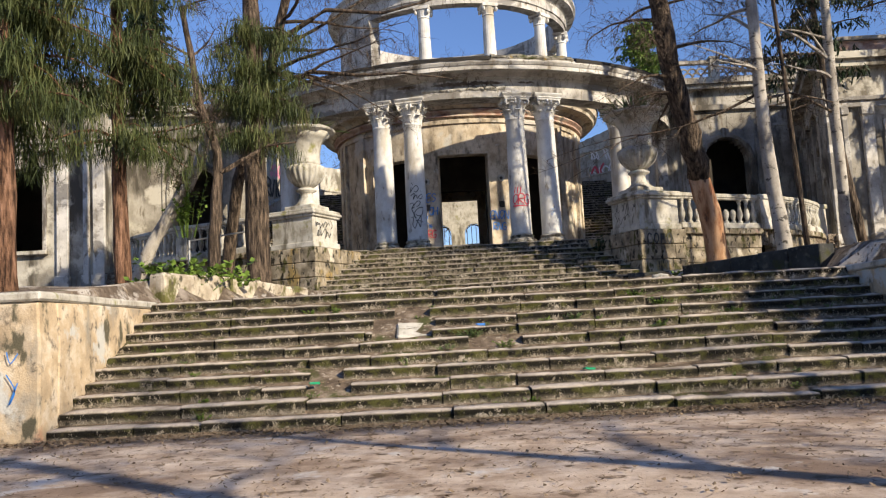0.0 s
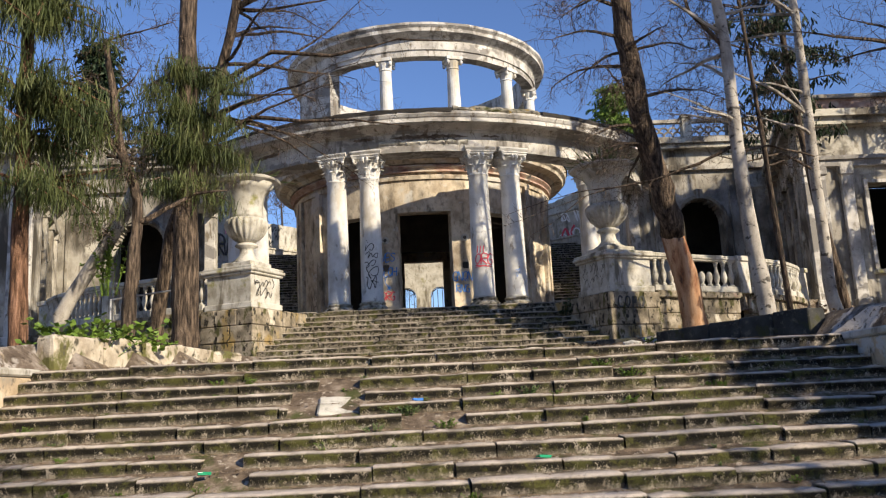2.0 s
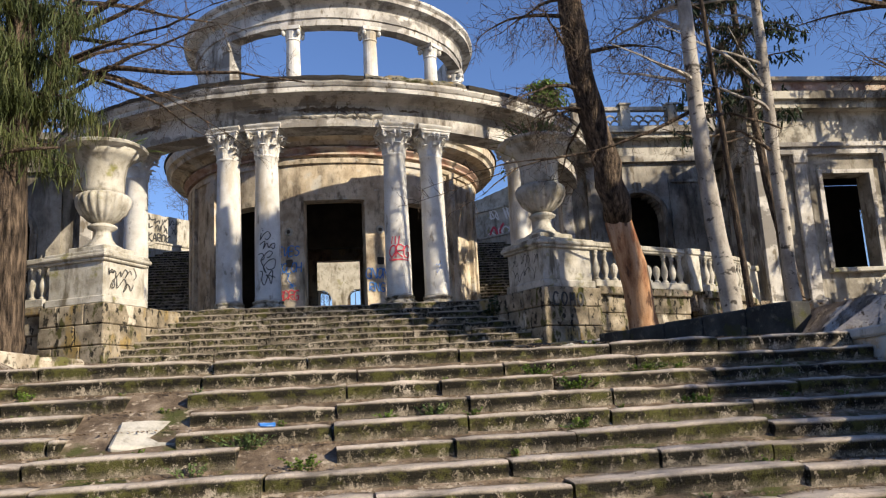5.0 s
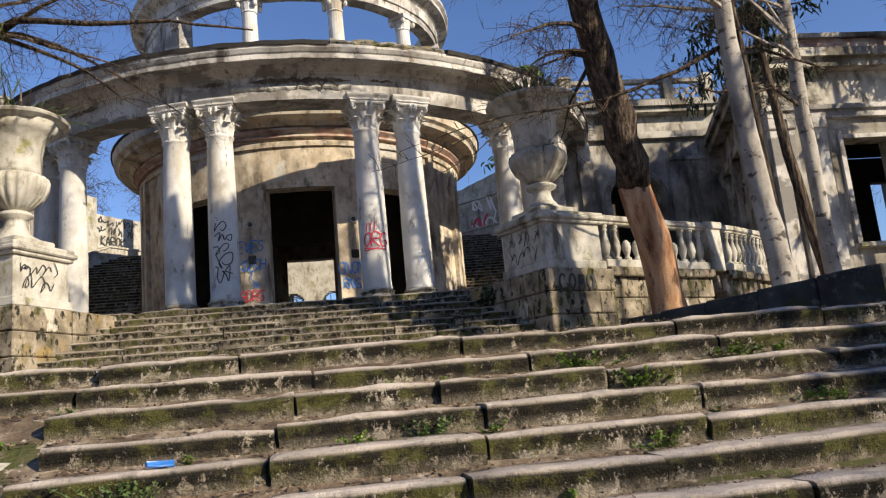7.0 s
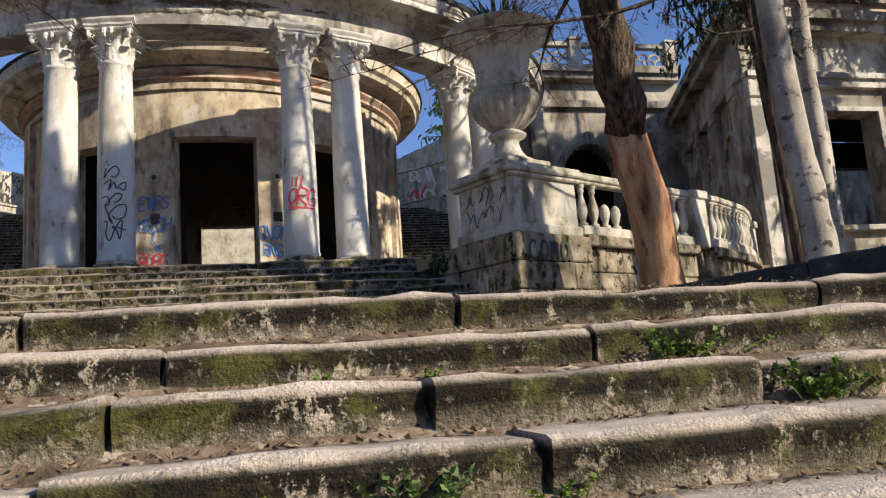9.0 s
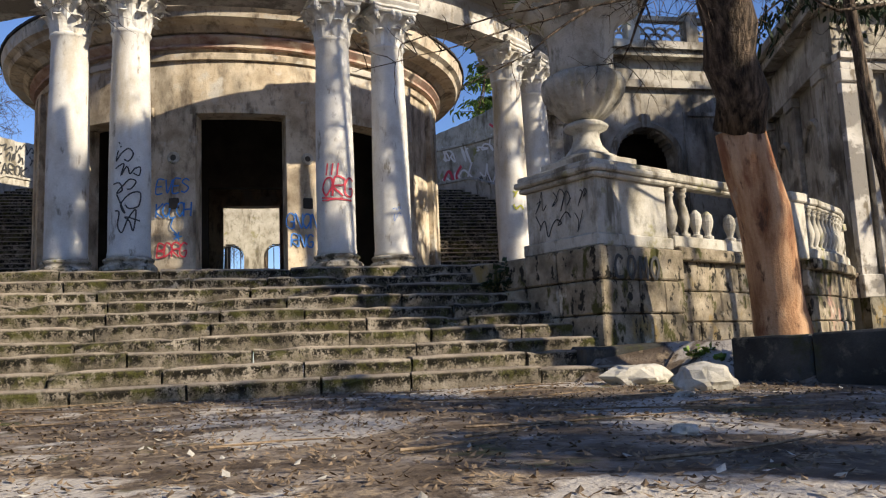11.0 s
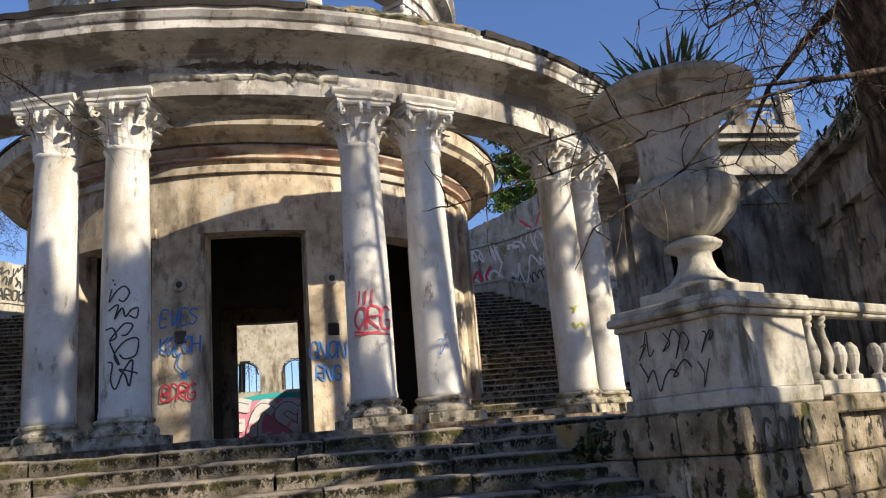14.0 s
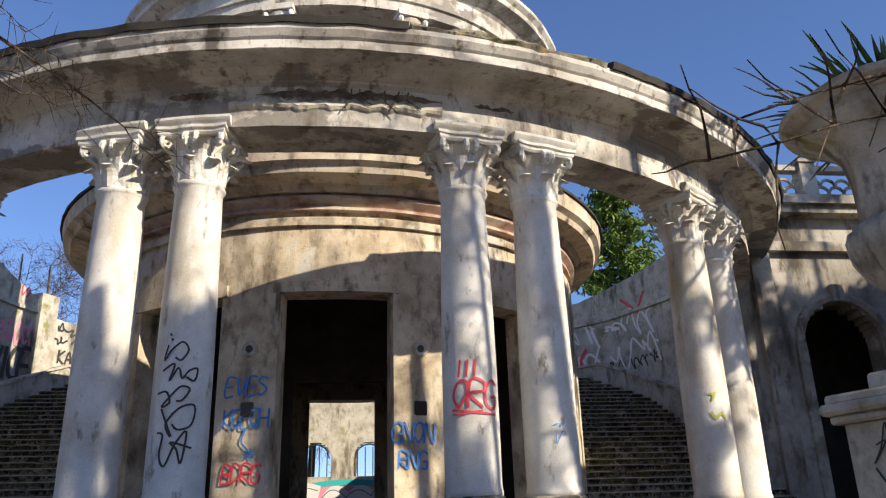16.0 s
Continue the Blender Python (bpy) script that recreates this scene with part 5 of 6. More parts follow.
bare_tree("slender tree with pale smooth blotched bark", [(8.45, 19.8, 2.3), (8.4, 19.8, 3.3), (8.25, 19.8, 4.8), (8.2, 19.8, 6.8), (8.2, 19.8, 9.0), (8.05, 19.8, 11), (7.9, 19.8, 14)],
          0.2, 0.1, M_PALEBARK, 2, 16, (7.2, 14), 3.2, 0.02, 0.7, 0.8, 2, aim=3.3,
          extra=[([(8.2, 19.8, 6.8), (7.4, 20.1, 6.45), (6.3, 20.4, 6.15), (5.2, 20.5, 6.0)], 0.045, 0.02), ([(5.2, 20.5, 6.0), (4.2, 20.5, 5.7), (3.2, 20.5, 5.35), (2.5, 20.5, 5.15)], 0.014, 0.004), ([(5.3, 20.5, 6.05), (4.5, 20.7, 6.0), (3.6, 20.9, 5.8), (2.9, 21.0, 5.6)], 0.018, 0.005), ([(4.7, 20.5, 5.85), (4.0, 20.3, 5.3), (3.3, 20.2, 4.9)], 0.016, 0.005), ([(8.2, 19.8, 6.6), (9.2, 20.4, 6.9), (10.5, 20.8, 6.7)], 0.045, 0.02), ([(8.15, 19.8, 9.2), (7.5, 20, 10.2), (7.2, 20, 11.5)], 0.06, 0.03)])
bare_tree("slender tree with pale smooth blotched bark", [(12.3, 24, 2.3), (12.12, 24, 4), (12.12, 24, 7), (12.15, 24, 9.5), (12.2, 24, 12), (12.0, 24, 15)],
          0.19, 0.1, M_PALEBARK, 3, 12, (8, 15), 3.6, 0.02, 0.7, 0.9, 2, aim=3.2,
          extra=[([(12.12, 24, 7.2), (11.0, 23.5, 7.6), (9.8, 23.2, 7.3), (8.8, 23.0, 7.5)], 0.045, 0.012)])
weeping_conifer("tall dark conifer with tiers of sparse needles", [(14.7, 27.6, 2.2), (14.25, 27.6, 5), (13.8, 27.5, 8.0), (13.5, 27.4, 11.0), (13.3, 27.3, 15.5)], 0.17, 0.08, M_BARK, M_CEDAR, 4, (9.8, 15), 38, 2.6, 8, 0.34, aim=3.3, spread=2.6, width=0.03)
bare_tree("slender bare tree with a thicket of fine twigs", [(10.3, 22.6, 2.3), (10.2, 22.6, 5), (10.0, 22.5, 9), (9.7, 22.4, 14)], 0.09, 0.04, M_BARK, 14, 7, (6.5, 13), 2.2, 0.03, 0.5, 0.9, 2, aim=3.3)
bare_tree("dark tree curving over the bank", [(15.5, 21, 2.0), (15.2, 21, 6), (14.0, 21, 9), (12.9, 21, 11.5), (12.6, 21, 15)], 0.24, 0.12, M_BARK, 5, 18, (7, 15), 3.6, 0.02, 0.5, 0.9, 2, aim=3.2)
# left-hand side
weeping_conifer("tall conifer with ridged brown bark and drooping sprays", [(-4.88, 21.2, 2.2), (-4.88, 21.2, 3.2), (-4.93, 21.2, 6.7), (-4.88, 21.2, 10.5), (-4.85, 21.2, 18)], 0.36, 0.18, M_BARK, M_FIR, 6, (6.9, 9.6), 40, 1.7, 20, 0.45, aim=-1.0, spread=1.5, sway=0.32, width=0.0095)
weeping_conifer("reddish-barked conifer with drooping olive sprays", [(-7.2, 18, 1.9), (-7.22, 18, 4), (-7.3, 18, 8), (-7.3, 18, 15)], 0.2, 0.1, M_REDBARK, M_FIR, 7, (5.9, 12.5), 60, 2.2, 22, 0.5, aim=-0.6, spread=1.8, sway=0.32, width=0.0095)
weeping_conifer("reddish-barked conifer with drooping olive sprays", [(-8.2, 15, 1.9), (-8.25, 15, 5), (-8.3, 15, 9), (-8.3, 15, 14)], 0.22, 0.1, M_REDBARK, M_FIR, 8, (5.8, 11), 60, 2.4, 22, 0.5, aim=0.3, spread=1.5, sway=0.32, width=0.0095)
bare_tree("mossy forked tree wrapped in ivy", [(-5.5, 19.05, 2.2), (-5.45, 19.05, 3.4), (-5.35, 19.05, 4.8), (-5.3, 19.05, 5.8), (-5.7, 19.05, 7.0), (-6.1, 19.05, 9.5)], 0.17, 0.07, M_BARK, 9, 10, (6, 9.5), 1.8, 0.02, 0.6, 0.6, 2,
          extra=[([(-5.3, 19.05, 5.3), (-4.8, 19.2, 5.6), (-4.2, 19.4, 6.0), (-3.5, 19.6, 6.1)], 0.07, 0.02)])
bare_tree("leaning pale trunk covered with ivy", [(-8.9, 22, 2.3), (-7.9, 22, 4.2), (-6.7, 22, 6.1), (-6.1, 22, 8.0)], 0.22, 0.12, M_PALEBARK, 10, 6, (5.5, 8), 1.5, 0.02, 0.6, 0.6, 2)
bare_tree("large bare tree with wide crooked branches", [(-6.6, 24, 2.4), (-6.0, 23.6, 6), (-4.8, 23.0, 9.0), (-4.0, 22.6, 12), (-3.6, 22.4, 15)], 0.2, 0.1, M_BARK, 12, 28, (7.5, 14), 4.6, 0.03, 0.35, 1.0, 2, aim=0.0,
          extra=[([(-4.9, 23.0, 8.6), (-3.6, 22.6, 8.9), (-2.2, 22.2, 8.6), (-0.8, 22.0, 8.5), (0.6, 21.8, 8.2)], 0.08, 0.015), ([(-4.4, 22.8, 10.0), (-3.0, 22.3, 10.6), (-1.4, 22.0, 10.3), (0.4, 21.8, 10.6), (2.0, 21.6, 10.4)], 0.08, 0.015)])
# out in the yard and park, whose shadows fall over the steps
for i, (x, y, h) in enumerate(((11.0, -1.5, 9.5), (15.5, 2.0, 8), (9.5, -3.9, 14), (17.5, 6.5, 13), (20.5, 12.0, 13))):
    bare_tree("tall bare tree in the park", [(x, y, 0), (x + 0.2, y, h * 0.4), (x - 0.1, y + 0.2, h * 0.7), (x, y, h)], 0.24, 0.07, M_BARK, 20 + i, 22, (h * 0.3, h), 3.4, 0.01, 0.7, 1.0, 2, group="park trees", twig_rad=0.012)
# out-of-view conifers added to shade the urn, steps and wing walls
SHADE_CONIFERS = ((12.2, 12.6, 1.9, 7.5, 0.8, 26), (13.2, 7.9, 0.0, 9.0, 2.2, 40), (13.9, 16.4, 2.2, 13.8, 10.6, 60), (15.4, 14.4, 2.2, 14.2, 10.2, 50), (18.5, 20.0, 2.5, 13, 0.8, 26), (21, 24.5, 2.6, 14, 0.8, 30), (23.2, 26.6, 2.6, 16.5, 8.0, 70), (20.6, 26.9, 2.6, 14.0, 8.2, 60))
for i, (x, y, z, h, low, limbs) in enumerate(SHADE_CONIFERS):
    weeping_conifer("unseen dark conifer added on the bank to cast shade", [(x, y, z - 0.3), (x, y, z + 4), (x, y, z + h)], 0.2, 0.05, M_BARK, M_CEDAR, 40 + i, (z + low, z + h), limbs, 1.8, 7, 0.6, group="bank conifers", width=0.035)



def far_conifer(label, x, y, z, h, spread, needles, seed):
    """A distant conifer: tiers of short dense sprays on real limbs."""
    r = random.Random(seed)
    tree = thing("conifer_tree", label, "tree", "background trees", at=(x, y, z))
    part("trunk", tube(bmesh.new(), [Vector((0, 0, 0)), Vector((0.1, 0, h * 0.5)), Vector((0, 0, h))], [0.35, 0.22, 0.04], 8), M_BARK, tree)
    crown = bmesh.new()
    limbs = bmesh.new()
    n = 150
    for i in range(n):
        t = (i / n) ** 0.9
        zz = h * (0.25 + 0.74 * t)
        a = r.uniform(0, 6.28)
        ln = spread * (1 - t * 0.8) * r.uniform(0.6, 1.1)
        lb = grow(r, Vector((0, 0, zz)), Vector((math.cos(a), math.sin(a), 0.1)), ln, 0.02, 6, 0.12)
        tube(limbs, lb, taper(len(lb), 0.06, 0.02), 4)
        for k in range(1, len(lb)):
            for m in range(9):
                q = lb[k] + Vector((r.gauss(0, 0.3), r.gauss(0, 0.3), r.gauss(0, 0.1)))
                strand(crown, r, q, r.uniform(0.25, 0.55), 0.06, 1.6)
    stuff_part("limb_mass", limbs, M_BARK, tree, "dark limbs")
    stuff_part("crown", crown, needles, tree, "dense green needles")


far_conifer("green conifer behind the courtyard wall", 15.6, 58, 2.4, 21, 5.0, M_LEAF, 61)
far_conifer("dark conifer behind the west wing", -17, 46, 2.4, 20, 4.5, M_CEDAR, 64)
for i, (x, y) in enumerate(((-0.5, 52), (2.8, 53), (1.2, 57), (-13, 56), (-9.5, 62), (-16, 60), (-6, 66), (7, 62), (22, 58), (30, 50), (34, 40), (-22, 40), (-27, 33))):
    bare_tree("distant bare tree against the sky", [(x, y, 2.4), (x + 0.3, y, 10), (x, y, 17 + i % 3)], 0.2, 0.04, M_BARK, 70 + i, 16, (8, 18), 3.2, 0.0, 0.9, 1.3, 2, group="background trees", twig_rad=0.016)
# unseen conifers added behind the viewer to block part of the sky light
for i in range(16):
    a = radians(100 + 160 * i / 15)
    x, y = CX + 34 * math.sin(a), 6 + 34 * math.cos(a)
    far_conifer("unseen dark conifer added behind the yard to cut sky light", x + (i % 3) * 2, y - (i % 2) * 4, 0, 14 + (i * 7) % 5, 4.2, M_CEDAR, 100 + i) if i % 2 == 0 else None

# ---- sprayed writing ----
STROKES = {
    "R": "0,0 0,1 .5,.9 .5,.6 0,.5 .55,0", "N": "0,0 0,1 .5,0 .5,1", "G": ".5,.85 .2,1 0,.6 .1,.1 .45,0 .5,.4 .25,.4",
    "A": "0,0 .25,1 .5,0/.1,.4 .4,.4", "B": "0,0 0,1 .45,.85 .4,.55 0,.5 .5,.35 .45,.05 0,0", "C": ".5,.85 .2,1 0,.6 .1,.1 .5,.1",
    "O": ".25,0 0,.4 .1,.9 .4,.95 .5,.5 .25,0", "M": "0,0 .05,1 .25,.4 .45,1 .5,0", "S": ".5,.85 .2,1 0,.75 .5,.35 .3,0 0,.1",
    "E": ".5,1 0,1 0,0 .5,0/0,.5 .4,.5", "V": "0,1 .25,0 .5,1", "I": ".25,0 .25,1", "K": "0,0 0,1/.5,1 0,.45 .5,0", "H": "0,0 0,1/.5,0 .5,1/0,.5 .5,.5",
    "D": "0,0 0,1 .4,.85 .5,.4 0,0", "L": "0,1 0,0 .45,0", "Z": "0,1 .5,1 0,0 .5,0",
}


def letter_lines(ch):
    return [[tuple(float(v) for v in p.split(",")) for p in line.split()] for line in STROKES[ch].split("/")]


def smooth_line(pts, n=5):
    out = []
    P = [Vector(p) for p in pts]
    for i in range(len(P) - 1):
        p0, p1, p2, p3 = P[max(i - 1, 0)], P[i], P[i + 1], P[min(i + 2, len(P) - 1)]
        for k in range(n):
            t = k / n
            out.append(0.5 * ((2 * p1) + (p2 - p0) * t + (2 * p0 - 5 * p1 + 4 * p2 - p3) * t * t + (3 * p1 - p0 - 3 * p2 + p3) * t ** 3))
    out.append(P[-1])
    return out


def ribbon(bm, line, surf, width):
    """A painted line: (u, v) points in metres, laid on a surface that surf() maps."""
    pts = smooth_line(line)
    rows = []
    for i, p in enumerate(pts):
        d = pts[min(i + 1, len(pts) - 1)] - pts[max(i - 1, 0)]
        if d.length < 1e-6:
            d = Vector((1, 0))
        n = Vector((-d.y, d.x)).normalized() * width / 2
        rows.append((bm.verts.new(surf(p.x - n.x, p.y - n.y)), bm.verts.new(surf(p.x + n.x, p.y + n.y))))
    for a, b in zip(rows, rows[1:]):
        bm.faces.new((a[0], b[0], b[1], a[1]))


def on_column(a, off=0.012):
    c = polar(9.5, a, 0)
    prof = lambda z: 0.374 - max(0, z - Z_STYL - 2.2) * 0.017
    return lambda u, v: Vector((c.x + (prof(v) + off) * math.sin(u / 0.37), c.y - (prof(v) + off) * math.cos(u / 0.37), v))


def on_round(a, r):
    return lambda u, v: polar(r, a + math.degrees(u / r), v)


def on_plane(p, q, off=0.012):
    P, d = Vector((*p, 0)), Vector((q[0] - p[0], q[1] - p[1], 0)).normalized()
    n = Vector((d.y, -d.x, 0)) * off
    return lambda u, v: P + d * u + n + Vector((0, 0, v))


def word(text, u, v, h, surf, width, slant=0.1, spacing=0.75):
    bm = bmesh.new()
    for i, ch in enumerate(text):
        for line in letter_lines(ch):
            ribbon(bm, [(u + i * h * spacing + (x + slant * y) * h, v + y * h) for x, y in line], surf, width)
    return bm


def scribble(seed, u0, u1, v0, v1, lines, surf, width):
    """An unreadable tag: lines of quick up-and-down strokes with pen lifts and a few loops."""
    r = random.Random(seed)
    bm = bmesh.new()
    h = (v1 - v0) / lines
    for k in range(lines):
        low = v1 - h * (k + 1)
        x = u0 + r.uniform(0, 0.1) * (u1 - u0)
        end = u1 - r.uniform(0, 0.12) * (u1 - u0)
        while x < end:
            line = []
            step = h * r.uniform(0.14, 0.42)
            for i in range(r.randint(4, 7)):
                up = i % 2 == 0
                line.append((min(u1, max(u0, x + (h * 0.14 if up else -h * 0.05) + r.uniform(-0.1, 0.1) * h)), low + h * (r.uniform(0.5, 1.1) if up else r.uniform(-0.12, 0.45))))
                if r.random() < 0.6:
                    line.append((line[-1][0] + step * 0.8, low + h * r.uniform(0.35, 0.65)))
                x += step * r.uniform(0.5, 1.2)
                if x > end:
                    break
            if len(line) > 1:
                ribbon(bm, line, surf, width * r.uniform(0.8, 1.2))
            x += step * r.uniform(0.2, 0.7)
    return bm


TAG_LOOPS = "20 90,12 78,30 86,55 92,70 86,55 78,40 80/10 70,40 75,30 62,50 72,60 64,75 70,95 72,90 63,70 65/0 53,25 54,35 46,15 43,40 52,60 58,80 56,65 48,50 47/15 42,45 21,30 30,60 42,95 44,90 30,60 26,45 30/10 24,25 22,20 8,35 0,55 15,80 25,72 2,60 12,45 17,95 13/22 99,25 97/28 95,30 93"


def loops(u0, u1, v0, v1, surf, width):
    """The large looping hand of one tag, in hundredths of its box."""
    bm = bmesh.new()
    for line in TAG_LOOPS.split("/"):
        pts = [tuple(float(n) / 100 for n in p.split()) for p in line.split(",")]
        ribbon(bm, [(u0 + (u1 - u0) * x, v0 + (v1 - v0) * y) for x, y in pts], surf, width)
    return bm


def tag(bm, mat, label):
    tagged(part("graffiti", bm, mat), label, "graffiti", "sprayed tags")


c2, c3, c4, c5 = on_column(-11.4), on_column(11.4), on_column(18.5), on_column(39.6)
tag(loops(-0.24, 0.26, 4.95, 6.62, c2, 0.026), M_BLACKP, "black sprayed looping tag on a white column")
bm = word("ORG", -0.3, 5.62, 0.36, c3, 0.036, 0.15, 0.58)
for u in (-0.2, -0.1, 0.0):
    ribbon(bm, [(u, 6.02), (u + 0.03, 6.25)], c3, 0.028)
ribbon(bm, [(-0.3, 5.6), (0, 5.56), (0.3, 5.54)], c3, 0.03)
ribbon(bm, [(-0.3, 5.55), (-0.2, 5.54), (0.1, 5.58)], c3, 0.024)
tag(bm, M_RED, "red sprayed crown-like tag on a white column")
tag(scribble(3, -0.06, 0.1, 5.2, 5.5, 2, c4, 0.01), M_BLUE, "faint blue sprayed tag on a white column")
tag(scribble(4, -0.12, 0.08, 5.6, 6.3, 2, c5, 0.035), M_YELP, "yellow-green sprayed squiggle on a white column")
jl, jr = on_round(-15.6, 5.73), on_round(14.2, 5.73)
tag(word("EVES", -0.42, 6.55, 0.32, jl, 0.034, 0.15, 0.62), M_BLUE, "blue sprayed tag on the cream plaster")
tag(word("KOLOH", -0.42, 5.98, 0.33, jl, 0.036, 0.05, 0.5), M_BLUE, "blue sprayed letters on the cream plaster")
bm = bmesh.new()
ribbon(bm, [(0, 5.95), (-0.06, 5.75), (0.06, 5.6), (0.1, 5.5)], jl, 0.03)
for a in range(5):
    ribbon(bm, [(0.1, 5.52), (0.1 + 0.11 * math.cos(a * 1.257), 5.52 + 0.11 * math.sin(a * 1.257))], jl, 0.03)
tag(bm, M_BLUE, "blue sprayed star on the cream plaster")
tag(word("BDRG", -0.4, 5.05, 0.32, jl, 0.036, 0.15, 0.55), M_RED, "red sprayed letters on the cream plaster")
tag(word("GNON", -0.42, 5.68, 0.36, jr, 0.036, 0.1, 0.56), M_BLUE, "blue sprayed letters on the cream plaster")
tag(word("RNG", -0.3, 5.24, 0.3, jr, 0.036, 0.1, 0.62), M_BLUE, "blue sprayed letters on the cream plaster")
tag(scribble(6, -0.5, 0.5, 5.0, 5.7, 2, on_round(-52, 5.72), 0.02), M_BLACKP, "black sprayed tag on the round wall")
# pedestals
A25 = radians(25)
ex, ey = Vector((math.cos(A25), math.sin(A25))), Vector((-math.sin(A25), math.cos(A25)))
P0 = Vector((5.7, 23.0))
f0 = P0 + ex * 0.05 + ey * 1.35
tag(scribble(7, 0.15, 1.15, 4.1, 4.72, 2, on_plane(tuple(f0), tuple(P0 + ex * 0.05), 0.02), 0.016), M_BLACKP, "black sprayed tag on the pedestal side")
tag(word("COMO", 0.15, 3.42, 0.3, on_plane(tuple(P0 - ey * 0.1), tuple(P0 + ex * 1.5 - ey * 0.1), 0.02), 0.045, 0, 0.8), M_BLACKP, "black sprayed letters on the plinth")
Q0 = Vector((side_x(5.7, -1), 23.0))
ex2, ey2 = Vector((math.cos(-A25), math.sin(-A25))), Vector((math.sin(A25), math.cos(A25)))
g0 = Q0 - ex2 * 0.05
tag(scribble(8, 0.15, 1.1, 4.15, 4.72, 2, on_plane(tuple(g0), tuple(g0 + ey2), 0.02), 0.018), M_BLACKP, "black sprayed scrawl on the pedestal side")
# courtyard walls
wl = lambda a: (lambda u, v: polar(10.585, a + math.degrees(u / 10.6), v))
inner = lambda a: (lambda u, v: polar(10.58, a - math.degrees(u / 10.6), v))
tag(word("SERVICE", 0.0, 8.75, 0.95, lambda u, v: polar(10.57, -103.2 - math.degrees(u / 10.6), v + 0.045 * u), 0.13, 0.05, 0.42), M_BLACKP, "large black sprayed letters on the courtyard wall")
tag(word("KAROK", 0.0, 9.65, 0.42, lambda u, v: polar(10.57, -123.4 - math.degrees(u / 10.6), v), 0.06, 0.05, 0.62), M_BLACKP, "black sprayed letters on the pale courtyard wall")
tag(scribble(9, 0.0, 2.2, 10.2, 10.9, 2, inner(-122), 0.05), M_BLACKP, "black sprayed tags on the courtyard wall")
tag(scribble(15, 0.0, 1.6, 9.9, 10.6, 2, inner(-110), 0.06), M_PINKP, "faded pink sprayed tag on the courtyard wall")
tag(scribble(16, 0.0, 0.3, 11.4, 11.75, 1, inner(-114.5), 0.05), M_RED, "small red sprayed mark on the courtyard wall")
tag(scribble(10, -1.8, 2.6, 9.3, 11.2, 2, wl(120), 0.07), M_WHITEP, "white sprayed outlines on the courtyard wall")
tag(scribble(11, -0.5, 0.4, 9.35, 10.2, 1, wl(130), 0.12), M_RED, "red sprayed figure on the courtyard wall")
tag(scribble(17, -0.8, 0.6, 10.6, 11.7, 1, wl(117), 0.09), M_RED, "faded red and dark sprayed tag on the courtyard wall")
tag(scribble(18, -2.0, 0.4, 9.2, 9.6, 1, wl(122), 0.05), M_BLACKP, "black sprayed curls low on the courtyard wall")
# painted piece on the rear wall: teal ground, pink backing, silver letters with black outlines
def rear(off):
    return on_plane((-5, 48.6), (7, 48.6), off)


M_TEAL = plain("teal spray paint", (0.03, 0.38, 0.4))
M_SILVER = plain("silver-white spray paint", (0.62, 0.62, 0.63))
bm = bmesh.new()
for k in range(5):
    ribbon(bm, [(2.4, 4.2 + 0.42 * k), (4.8, 4.22 + 0.42 * k), (7.2, 4.18 + 0.42 * k), (9.2, 4.2 + 0.42 * k)], rear(0.012), 0.44)
tag(bm, M_PINKP, "pink painted ground of a large painted piece")
bm = bmesh.new()
ribbon(bm, [(2.4, 6.2), (4.6, 6.12), (6.0, 6.24), (9.2, 6.15)], rear(0.016), 0.2)
tag(bm, M_TEAL, "teal painted edge above a large painted piece")
for dx, dz, width, off, paint, lab in ((0.1, 0.1, 0.6, 0.024, M_SILVER, "silver backing of large painted letters"), (0, 0, 0.48, 0.036, M_BLACKP, "black outlines of large painted letters"), (0, 0, 0.41, 0.048, M_SILVER, "silver fat letters of a large painted piece")):
    tag(word("SBECSBECS", 2.3 + dx, 4.4 + dz, 1.4, rear(off), width * 0.8, 0.12, 0.68), paint, lab)
tag(word("SCSCSC", 2.7, 4.75, 0.45, rear(0.066), 0.08, 0.2, 1.7), M_PINKP, "pink bars across a large painted piece")
for uc in (5.0, 6.95):
    g = thing("window_grille", "black wrought-iron grille in an arched opening", "grille", "arched grilles")
    for k in range(4):
        x = -5 + uc - 0.42 + 0.28 * k
        part("bar", tube(bmesh.new(), [Vector((x, 48.7, 6.45)), Vector((x, 48.7, 7.5))], [0.02, 0.02], 6), M_BLACKP, g)
    part("hoop", tube(bmesh.new(), [Vector((-5 + uc + 0.5 * math.cos(t * math.pi / 8), 48.7, 7.1 + 0.5 * math.sin(t * math.pi / 8))) for t in range(9)], [0.025] * 9, 6), M_BLACKP, g)
tag(scribble(14, 0.25, 0.4, 0.6, 1.4, 2, on_plane((side_x(8.2, -1), 10.84), (side_x(7.5, -1), 10.84), 0.02), 0.018), M_BLUE, "blue sprayed streaks on the retaining wall")

# ---- plants and litter ----
def leaf_card(bm, r, p, size, up=0.3, narrow=0.45):
    d = Vector((r.uniform(-1, 1), r.uniform(-1, 1), r.uniform(-0.4, 1) * up + 0.1)).normalized()
    s = d.cross(Vector((r.uniform(-1, 1), r.uniform(-1, 1), 1))).normalized() * size * narrow
    a, b, c, e = p, p + d * size * 0.5 - s, p + d * size, p + d * size * 0.5 + s
    bm.faces.new([bm.verts.new(v) for v in (a, b, c, e)])


